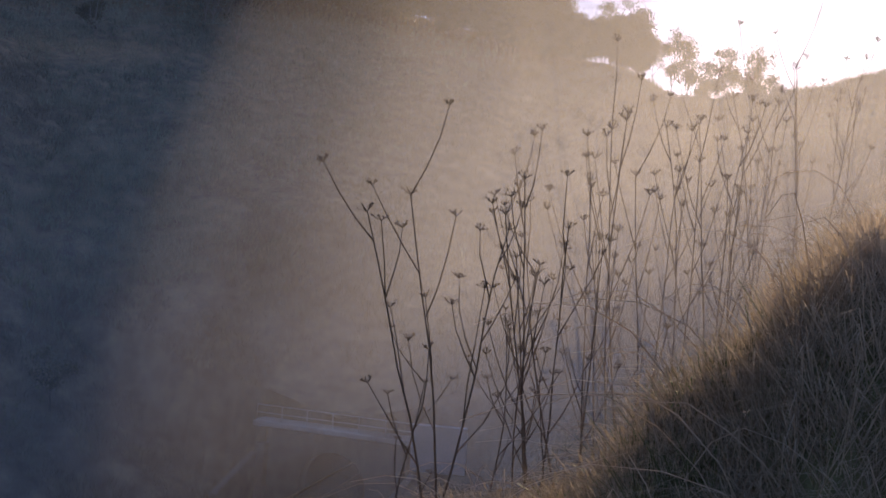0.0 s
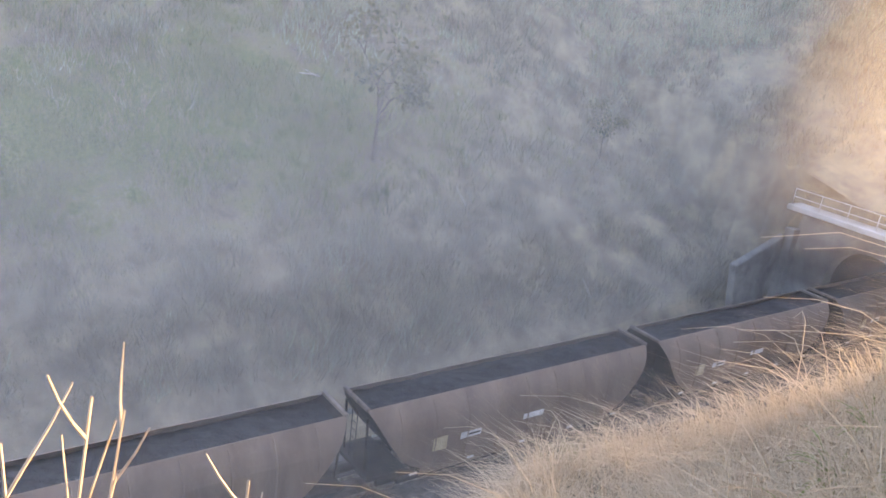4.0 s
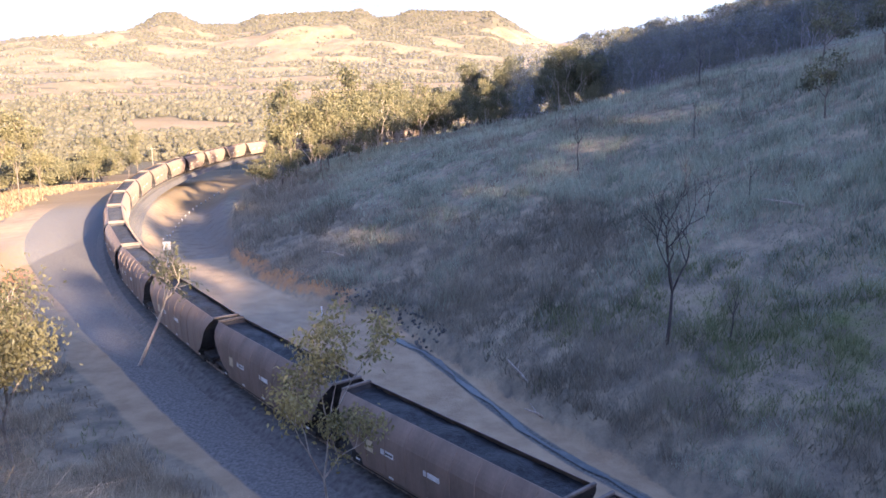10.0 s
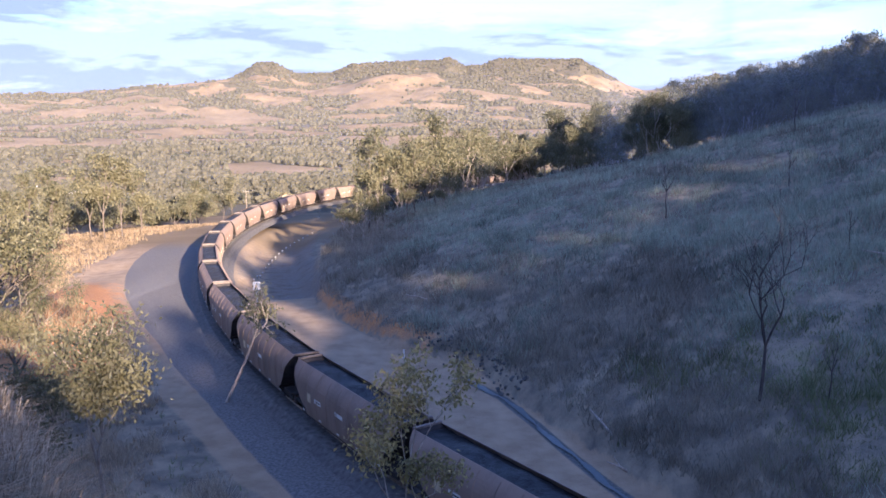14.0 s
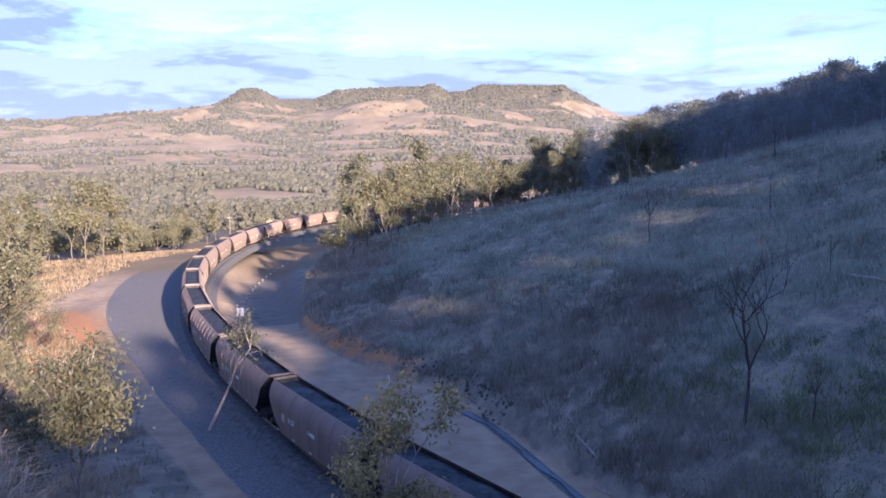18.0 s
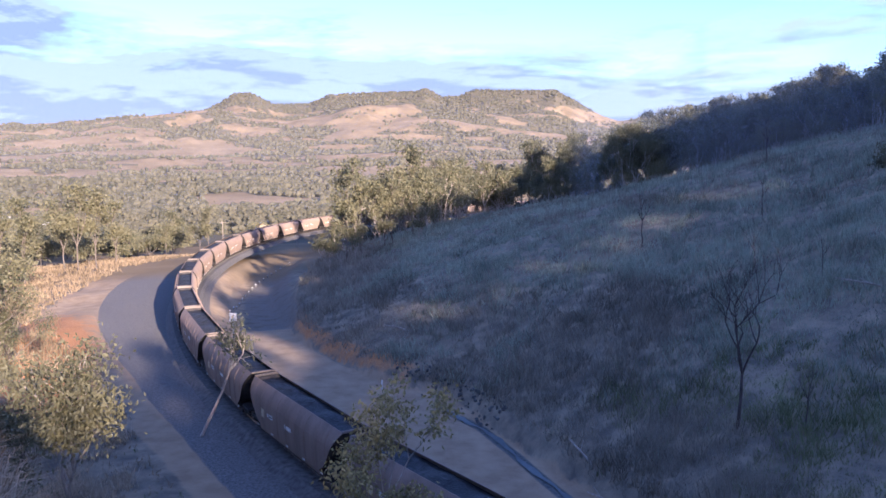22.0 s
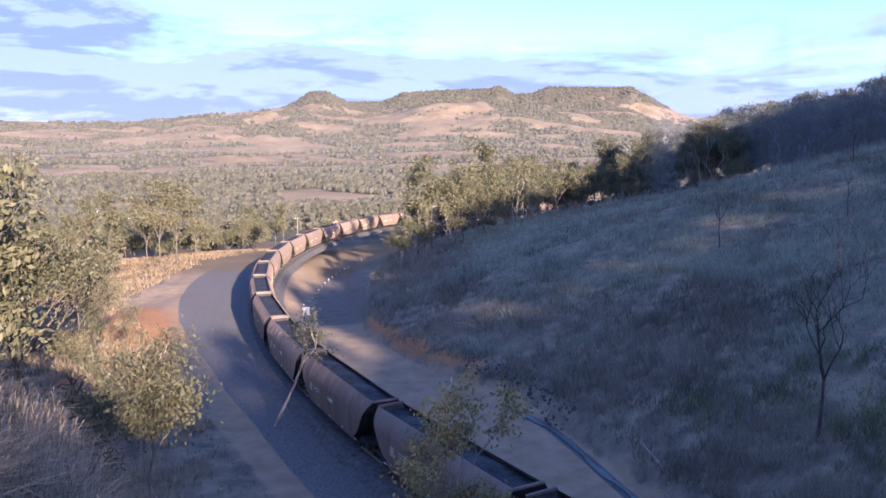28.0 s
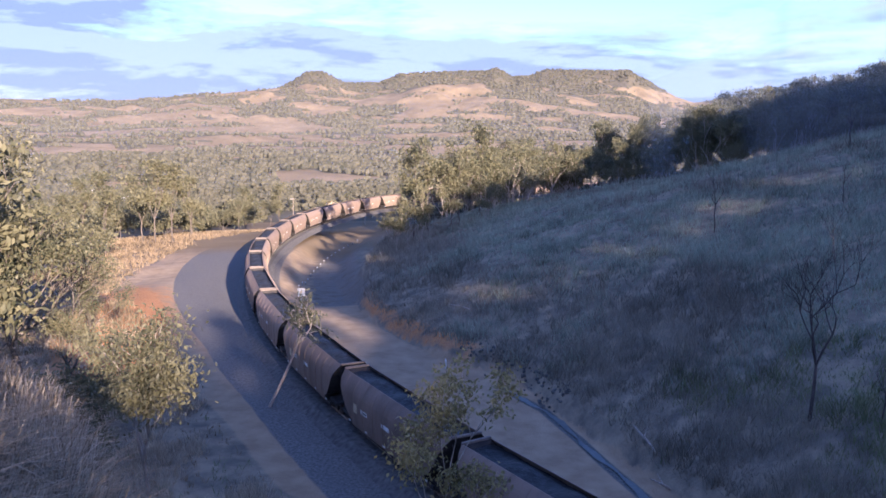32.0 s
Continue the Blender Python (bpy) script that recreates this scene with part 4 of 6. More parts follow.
def make_tree(label, seed, height, trunk=0.35, radius=0.16, depth=4, spread=0.75, rise=0.18, bark=None, leaf=None, per_tip=24, cloud=0.75, leaf_size=(0.42, 0.16), lean=(0, 0), name="gum_tree", group="trees", flat=0.75):
    rng = np.random.default_rng(seed)
    segs, tips = [], []
    p = np.array((0.0, 0.0, -0.3))
    hh = height * trunk
    way = np.array((lean[0], lean[1], 1.0))
    for i in range(3):
        w = way + rng.normal(size=3) * (0.06, 0.06, 0.0)
        e = p + w * (hh + 0.3) / 3
        segs.append((tuple(p), tuple(e), radius * (1.15 - 0.13 * i), radius * (1.15 - 0.13 * (i + 1))))
        p = e
    first = (height - hh) * 0.36
    for i in range(3):
        a = 2.1 * i + rng.uniform(0, 1.2)
        w = way * 0.9 + np.array((math.cos(a), math.sin(a), 0)) * spread * (0.15 if i == 0 else rng.uniform(0.7, 1.2))
        grow(segs, tips, p, w, first * (1.15 if i == 0 else rng.uniform(0.55, 1.0)), radius * 0.68, depth - 2, rng, spread, rise)
    t = thing(name, label, "tree", group)
    vs, fs = tubes(segs)
    part("trunk", mesh_of("trunk", vs, fs, bark or GREY_BARK, True), t)
    if per_tip:
        tips = np.array(tips)
        c = np.repeat(tips, per_tip, 0)
        off = rng.normal(size=c.shape) * cloud * np.array((1, 1, flat)) * 0.55
        vs, fs = leaf_quads(c + off, leaf_size[0], leaf_size[1], rng)
        part("crown", mesh_of("crown", vs, fs, leaf or GUM_LEAF), t)
    return t


def plant(proto, p, turn=0.0, scale=1.0, used=set()):
    """The prototype itself the first time, then copies of it."""
    m = Matrix.Translation(p) @ pose(0, 0, 0, 0, 0, turn) @ Matrix.Scale(scale, 4)
    if proto.name in used:
        return copy_thing_scaled(proto, m)
    used.add(proto.name)
    proto.matrix_basis = m
    return proto


def plant_to(proto, az, el, r, turn):
    """A tree whose crown has its middle on a line of sight from the look-out."""
    crown = [c for c in proto.children if c.name.startswith("crown")][0]
    c = Vector(np.array([v.co for v in crown.data.vertices]).mean(0))
    a = radians(az)
    goal = EYE + Vector((-math.sin(a) * r, math.cos(a) * r, r * math.tan(radians(el))))
    k = 1.0
    for _ in range(6):
        off = pose(0, 0, 0, 0, 0, turn) @ (c * k)
        x, y = goal.x - off.x, goal.y - off.y
        k = (goal.z - land1(x, y)) / c.z
    plant(proto, Vector((x, y, land1(x, y))), turn, k)


def copy_thing_scaled(ob, m):
    c = copy_thing(ob, Matrix())
    c.matrix_basis = m
    return c


# ---------------------------------------------------------------- trees
TALL = [make_tree("tall grey-barked eucalypt with an open crown of dull green leaves", 11 + i, 14, 0.33, 0.15, 5, 0.48, 0.34, GREY_BARK, GUM_LEAF, 32, 1.3, (0.6, 0.26), group="woodland trees") for i in range(3)]
DARKT = [make_tree("eucalypt of the hilltop forest, shade put into its dark leaf colour", 31 + i, 13.5, 0.13, 0.14, 6, 0.52, 0.34, PALE_BARK, DARK_LEAF, 40, 1.0, (0.46, 0.24), group="hilltop forest", name="forest_tree") for i in range(4)]
BUSHY = [make_tree("bushy eucalypt with dense sunlit foliage", 51 + i, 8.5, 0.16, 0.12, 5, 0.6, 0.3, PALE_BARK, GUM_LEAF, 30, 1.05, (0.48, 0.22), group="woodland trees") for i in range(2)]
WIDE = [make_tree('wide bushy grey-green eucalypt with foliage down to the ground', 61 + i, 9.5, 0.10, 0.16, 5, 0.85, 0.12, GREY_BARK, GUM_LEAF, 30, 1.9, (0.75, 0.34), group='woodland trees') for i in range(3)]
rng = np.random.default_rng(5)

# forest behind the crest of the opposite hill
for i in range(300):
    az = rng.uniform(-40, 4.5)
    near_r = float(np.interp(az, [-40, -20, -14, -10, -2, 4.5], [124, 124, 130, 185, 198, 215]))
    r = near_r + 95 * rng.uniform(0, 1) ** 1.4
    p = spot(az, r)
    s, d = along(np.array([p.x]), np.array([p.y]))
    if abs(d[0]) < 9 or d[0] < -12:
        continue
    dark = az < -11 or i % 3 == 0
    # the canopy keeps an even height along the slope
    crown = EYE.z + r * math.tan(radians(float(np.interp(az, [-40, -28.5, -22.9, -17, -11.8, -6.5, -4.3, 3.7], [6.3, 4.1, 2.3, 1.1, -0.1, -1.0, -2.1, -1.6])) - 1.6 * rng.uniform(0, 1) ** 1.6))
    plant(DARKT[i % 4] if dark else BUSHY[i % 2], p, rng.uniform(0, 360), min(max((crown - p.z) / (13.0 if dark else 8.6), 0.45), 1.7))
for i in range(110):
    az = rng.uniform(-40, -7)
    r = float(np.interp(az, [-40, -20, -14, -10, -2], [122, 122, 128, 183, 196])) + rng.uniform(0, 16)
    plant(BUSHY[i % 2], spot(az, r), rng.uniform(0, 360), rng.uniform(0.28, 0.5))
# the gully and the ridge of the opposite hill
for i in range(36):
    az = rng.uniform(-118, -36)
    r = rng.uniform(118, 215)
    plant(DARKT[i % 4], spot(az, r), rng.uniform(0, 360), rng.uniform(0.6, 1.0))
# skyline over the tunnel, planted dense and tall to shade the opposite slope
RIDGE = [make_tree("dense dark eucalypt in the forest along the skyline", 41 + i, 11, 0.05, 0.12, 5, 0.55, 0.3, GREY_BARK, DARK_LEAF, 95, 1.6, (0.62, 0.34), group="ridge forest", name="ridge_tree") for i in range(3)]
for i in range(165):
    az = -112 - 29 * (i + rng.uniform(0, 1)) / 165
    r = rng.uniform(146, 160) if az < -130 else rng.uniform(152, 172)
    plant(RIDGE[i % 3], spot(az, r), rng.uniform(0, 360), rng.uniform(0.5, 0.65) if az < -134 else rng.uniform(0.75, 1.0))
for az, r, sc in ((-138.2, 150, .9), (-139.4, 146, 1.0), (-140.8, 150, 1.05), (-141.6, 155, .95), (-142.8, 148, 1.05), (-143.9, 145, 1.1), (-145.1, 150, 1.0), (-146.2, 141, 1.05), (-147.3, 143, 1.1), (-148.4, 139, 1.0), (-149.3, 147, .85), (-136.6, 155, .45), (-132.0, 150, .42)):
    plant(TALL[int(r) % 3], spot(az, r), az * 40, sc * 0.78)
# clump beside the curve
for s, d, sc, kind in ((125, 20.5, 0.8, 0), (128, 22.5, 0.72, 0), (131, 25, 0.85, 0), (136, 24, 1.0, 1), (143, 27, 0.95, 1), (146, 31, 0.8, 1), (139, 30, 0.75, 0), (135, 36, 0.55, 0), (152, 33, 0.85, 1), (160, 37, 1.1, 1), (168, 40, 1.2, 0), (176, 44, 1.3, 0), (186, 43, 1.4, 0), (196, 47, 1.3, 0), (150, 38, 0.8, 0), (158, 46, 0.9, 0), (206, 52, 1.4, 0)):
    plant(TALL[int(s) % 3] if kind else BUSHY[int(s) % 2], beside(s, d), s * 37, sc)
# open woodland beyond the line on the valley side
for i in range(330):
    az, r = rng.uniform(6, 44), rng.uniform(112, 400)
    p = spot(az, r)
    s, d = along(np.array([p.x]), np.array([p.y]))
    if d[0] > -26 or (r < 175 and (az < 20 or rng.random() < 0.45)) or (az < 17.5 and r < 345) or fbm(np.array([p.x / 38]), np.array([p.y / 38]), 2, 64)[0] < -0.03:
        continue
    plant((WIDE + [TALL[0], WIDE[0]])[i % 5], p, rng.uniform(0, 360), rng.uniform(0.5, 0.95))
for az, r, sc in ((15.8, 205, 0.75), (16.4, 212, 0.6), (22.9, 168, 0.95), (24.0, 165, 1.0), (24.8, 172, 0.9), (27.2, 150, 0.9), (21.7, 180, 0.8)):
    plant(TALL[int(r) % 3], spot(az, r), r * 7, sc)
# large gums on the near flat
BIG = make_tree('large old eucalypt with a dense olive crown on the flat', 67, 17.5, 0.24, 0.28, 6, 0.52, 0.3, GREY_BARK, GUM_LEAF, 70, 1.15, (0.30, 0.14), group='woodland trees')
for az, r, sc, turn in ((32.6, 53, 0.80, 20), (29.8, 60, 0.52, 140), (35.8, 56, 0.95, 250)):
    plant(BIG, spot(az, r), turn, sc)
for az, r, sc in ((36.4, 47, 0.9), (39, 44, 1.0), (36.5, 55, 1.05), (42, 50, 1.1), (46, 44, 1.0)):
    plant(TALL[int(r) % 3], spot(az, r), r * 31, sc)
for az, r, sc in ((29.6, 53, 0.5), (31.8, 46, 0.5), (28.0, 56, 0.35), (30.2, 47, 0.4)):
    plant(WIDE[int(r) % 3], spot(az, r), r * 17, sc * 0.95)
# single trees by the look-out
NEAR1 = make_tree("young eucalypt with sunlit tone put into its leaves, standing between look-out and track", 79, 9.0, 0.42, 0.07, 5, 0.62, 0.30, PALE_BARK, BRIGHT_LEAF, 62, 0.50, (0.22, 0.10), group="trees by the line", flat=0.9)
plant_to(NEAR1, 3.6, -21.3, 18.0, 40)
NEAR2 = make_tree("sapling gum with forked pale trunks on the bank", 81, 7.4, 0.34, 0.085, 5, 0.5, 0.24, PALE_BARK, GUM_LEAF, 105, 0.72, (0.19, 0.075), group="trees by the line")
plant_to(NEAR2, 25.2, -16.0, 21.0, 200)
LEAN = make_tree("slender leaning dead-topped sapling beside the track", 93, 7.2, 0.55, 0.10, 4, 0.6, 0.1, PALE_BARK, DARK_LEAF, 24, 0.55, (0.28, 0.11), (0.42, 0.1), group="trees by the line")
plant(LEAN, spot(16.9, 56.5), -10, 1.15)
# dead and thin trees on the opposite hill
DEAD1 = make_tree("bare dark dead tree on the grassy hillside", 101, 9.2, 0.34, 0.105, 7, 0.6, 0.26, DEAD_BARK, None, 0, name="dead_tree", group="dead trees")
DEAD2 = make_tree("bare thin dead tree on the grassy hillside", 113, 7.0, 0.5, 0.09, 4, 0.45, 0.3, DEAD_BARK, None, 0, name="dead_tree", group="dead trees")
THIN = make_tree("thin tree with sparse yellow-green tufts of leaves", 127, 11.2, 0.36, 0.13, 5, 0.6, 0.2, DEAD_BARK, BRIGHT_LEAF, 3, 0.6, (0.34, 0.16), group="hillside trees")
LEAFY = make_tree("small leafy tree on the grassy hillside", 131, 6.5, 0.35, 0.10, 5, 0.7, 0.15, GREY_BARK, DARK_LEAF, 12, 0.7, (0.4, 0.2), group="hillside trees")
for az, r, proto, sc, turn in ((-21.2, 45.6, DEAD1, 0.98, 30), (-45.0, 36.0, THIN, 1.0, 0), (-14.5, 81, DEAD2, 0.75, 40), (-30.1, 76, LEAFY, 0.75, 0), (-22.2, 84, DEAD2, 0.5, 90), (-22.3, 104, DEAD2, 0.8, 10), (-33.1, 92, LEAFY, 0.85, 60),
                               (-29.6, 100, LEAFY, 1.0, 200), (-86.8, 46, LEAFY, 1.15, 90), (-58.0, 44, DEAD2, 0.75, 100), (-102.8, 56, LEAFY, 0.55, 30), (-74, 58, LEAFY, 1.3, 10), (-26, 62, DEAD2, 0.4, 70), (-92, 75, LEAFY, 0.9, 70), (-66, 70, LEAFY, 0.8, 150), (-25.5, 45, DEAD2, 0.45, 220)):
    plant(proto, spot(az, r), turn, sc)


def build_palm():
    p = spot(12.2, 250)
    t = thing("palm_tree", "tall palm with a skirt of dry fronds in the valley", "palm tree")
    t.matrix_basis = Matrix.Translation(p) @ Matrix.Scale(1.12, 4)
    part("trunk", mesh_of("trunk", *tubes([((0, 0, -1), (0.1, 0, 3), 0.33, 0.28), ((0.1, 0, 3), (0, 0.1, 7.2), 0.3, 0.28)], 8), GREY_BARK, True), t)
    g = np.random.default_rng(3)
    for i in range(26):
        a, up = i * 2.4, g.uniform(-0.9, 0.9)
        L = g.uniform(2.0, 2.8)
        vs, fs = [], []
        for k in range(6):
            q = k / 5
            c = np.array((math.cos(a) * L * q, math.sin(a) * L * q, 7.2 + up * L * q - 1.6 * q * q))
            sd = np.array((-math.sin(a), math.cos(a), 0.0)) * 0.34 * math.sin(math.pi * min(0.95, q + 0.12))
            vs += [c - sd, c + (0, 0, 0.08), c + sd]
        for k in range(5):
            b = 3 * k
            fs += [(b, b + 1, b + 4, b + 3), (b + 1, b + 2, b + 5, b + 4)]
        part("frond", mesh_of("frond", vs, fs, BRIGHT_LEAF if up > 0 else DRY_BLADE), t)


build_palm()


# ---------------------------------------------------------------- far woods
def crowns(c, radius, g):
    """Lumpy rounded crowns, each of two rings of five and a top."""
    n = len(c)
    an = np.arange(5) * 2 * math.pi / 5
    turn = g.uniform(0, 6.28, n)[:, None]
    rows = []
    for high, wide in ((-0.25, 0.75), (0.35, 1.0), (0.95, 0.62)):
        k = g.uniform(0.55, 1.3, (n, 5)) * wide * radius[:, None]
        rows.append(np.stack([c[:, 0:1] + np.cos(an + turn) * k, c[:, 1:2] + np.sin(an + turn) * k, c[:, 2:3] + radius[:, None] * (high + g.uniform(-0.25, 0.25, (n, 5)))], -1))
    top = (c + np.array((0, 0, 1.0)) * (radius * g.uniform(1.05, 1.4, n))[:, None])[:, None]
    v = np.concatenate(rows + [top], 1).reshape(-1, 3)
    f = []
    for i in range(5):
        j = (i + 1) % 5
        f += [(i, j, 5 + j), (i, 5 + j, 5 + i), (5 + i, 5 + j, 10 + j), (5 + i, 10 + j, 10 + i), (10 + i, 10 + j, 15)]
    f = (np.array(f)[None] + (np.arange(n) * 16)[:, None, None]).reshape(-1, 3)
    return v, f


def far_woods():
    g = np.random.default_rng(17)
    n = 52000
    az = g.uniform(-36, 46, n)
    r = 230 * (3000 / 230) ** (g.uniform(0, 1, n) ** 0.8)
    x, y = -np.sin(np.radians(az)) * r, np.cos(np.radians(az)) * r
    s, d = along(x, y)
    ok = (woodiness(x, y, r, land(x, y)) > g.normal(0, 0.03, n)) & ~((np.abs(d) < 26) & (s < 420) & (r < 420)) & ~((d > 0) & (r < 300)) & ~((az > 6) & (az < 17.5) & (r < 400))
    x, y, r = x[ok], y[ok], r[ok]
    z = land(x, y)
    n = len(x)
    size = g.uniform(0.45, 1.0, n) ** 1.3 * np.interp(r, [230, 800, 3000], [3.8, 4.8, 7.0])
    # nearer trees are several crowns together, farther ones one crown
    near = np.repeat(np.arange(n), np.where(r < 650, 6, 1))
    c = np.stack([x, y, z + size * 0.35], -1)[near]
    many = (r < 650)[near]
    R = size[near] * np.where(many, 0.5, 1.0)
    c = c + g.normal(size=c.shape) * (size[near] * np.where(many, 0.62, 0.08))[:, None] * np.array((1, 1, 0.7))
    v, f = crowns(c, R, g)
    # low scrub on the mountain's slopes, thickest on its tops
    n = 40000
    az, r = g.uniform(-30, 44, n), np.sqrt(g.uniform(2350.0 ** 2, 4250.0 ** 2, n))
    x, y = -np.sin(np.radians(az)) * r, np.cos(np.radians(az)) * r
    z = land(x, y)
    ok = woodiness(x, y, r, z) + 0.5 * fbm(x / 45, y / 45, 2, 66) + g.normal(0, 0.06, n) > 0.05
    x, y, z = x[ok], y[ok], z[ok]
    n = len(x)
    size = g.uniform(3.0, 7.5, n)
    v2, f2 = crowns(np.stack([x, y, z + size * 0.1], -1), size, g)
    me = mesh_of("far_woods", np.concatenate([v, v2]), np.concatenate([f, f2 + len(v)]), WOODS, False)
    tagged(new("far_woods", me), "scattered grey-green eucalypt woodland over valley and mountains", "woodland", kind="stuff")


WOODS = island_leaf("far_foliage", (0.036, 0.039, 0.027), (0.108, 0.10, 0.066), 0.8, 0.15, 0.1)
far_woods()
# ---------------------------------------------------------------- grass
def blades(p, height, width, lean, g, bend=0.5, two=False):
    """Upright blades at p: one triangle each, or two bent pieces."""
    n = len(p)
    a = g.uniform(0, 2 * math.pi, n)
    side = np.stack([np.cos(a), np.sin(a), np.zeros(n)], -1) * (np.broadcast_to(width, n) * 0.5)[:, None]
    b = g.uniform(0, 2 * math.pi, n)
    over = np.stack([np.cos(b), np.sin(b), np.zeros(n)], -1) * (np.broadcast_to(lean, n) * g.uniform(0.2, 1.0, n))[:, None]
    h = np.broadcast_to(height, n)[:, None] * np.array((0, 0, 1.0))
    if not two:
        v = np.stack([p - side, p + side, p + h + over], 1).reshape(-1, 3)
        return v, np.arange(3 * n).reshape(n, 3)
    mid = p + h * 0.62 + over * 0.35
    tip = p + h * (1 - bend * 0.35) + over * 1.25
    v = np.stack([p - side, p + side, mid + side * 0.7, mid - side * 0.7, tip], 1).reshape(-1, 3)
    k = np.arange(n)[:, None] * 5
    f = np.concatenate([k + np.array([[0, 1, 2]]), k + np.array([[0, 2, 3]]), k + np.array([[3, 2, 4]])], 1).reshape(-1, 3)
    return v, f


def scatter(n, az0, az1, r0, r1, g, power=1.0):
    az = g.uniform(az0, az1, n)
    r = r0 * (r1 / r0) ** (g.uniform(0, 1, n) ** power)
    x, y = -np.sin(np.radians(az)) * r, np.cos(np.radians(az)) * r
    return x, y, r


def grass_object(name, label, v, f, m):
    tagged(new(name, mesh_of(name, v, f, m)), label, "grass", kind="stuff")


def greenness(s, d):
    return 0.62 * np.exp(-((s - 2) / 36) ** 2 - ((d - 21) / 9) ** 2) + 0.5 * np.exp(-((s + 20) / 40) ** 2 - ((d - 42) / 14) ** 2) + 0.3 * np.exp(-((s - 15) / 14) ** 2 - ((d - 19) / 5) ** 2)


def hill_grass():
    g = np.random.default_rng(23)
    x, y, r = scatter(190000, -160, 14, 27, 175, g, 0.8)
    s, d = along(x, y)
    e = d - foot_of(s)
    w = x * WX + y * WY
    keep = ((e > 0.8) | (s < PORTAL - 2)) & (w < 150)
    bare = fbm(x / 9, y / 9, 3, 71)
    keep &= bare > -0.42 - 0.12 * g.uniform(0, 1, len(x))
    keep &= ~((s < PORTAL + 1) & (np.abs(d) < 5.5) & (s > PORTAL - 3))
    x, y, r, s, d, bare = (q[keep] for q in (x, y, r, s, d, bare))
    green = greenness(s, d)
    isg = green + 0.8 * fbm(x / 6, y / 6, 3, 73) + g.normal(0, 0.10, len(x)) > 0.44
    foot = 0.42 * (1 - smooth(d - foot_of(s), 4, 20)) - 0.16 * smooth(d, 55, 75)
    isb = (foot + 1.1 * fbm(x / 16, y / 16, 3, 74) + 0.5 * fbm(x / 3, y / 3, 2, 78) + g.normal(0, 0.08, len(x)) > 0.13) & ~isg
    tall = np.clip(0.45 + 0.8 * (fbm(x / 12, y / 12, 2, 75) + 0.5) + 1.9 * fbm(x / 2.1, y / 2.1, 2, 76), 0.2, 1.9)
    for sel, m, name, label, hk in ((~isg & ~isb, GREY_BLADE, "hillside_grass", "rank pale grey dry grass and weeds on the hillside", 0.9), (isb, BROWN_BLADE, "brown_hillside_weeds", "dark brown dead weeds in drifts on the hillside", 1.0), (isg, GREEN_BLADE, "green_grass", "patches of greener grass on the hillside", 0.7)):
        xx, yy, rr, tt = x[sel], y[sel], r[sel], tall[sel]
        k = 4
        px = np.repeat(xx, k) + g.normal(0, 0.16, len(xx) * k); py = np.repeat(yy, k) + g.normal(0, 0.16, len(xx) * k)
        p = np.stack([px, py, land(px, py) - 0.05], -1)
        w = np.repeat(0.013 + rr * 0.0009, k)
        h = np.repeat(tt, k) * g.uniform(0.45, 1.2, len(px)) * hk
        v, f = blades(p, h, w, h * 0.8, g)
        grass_object(name, label, v, f, m)


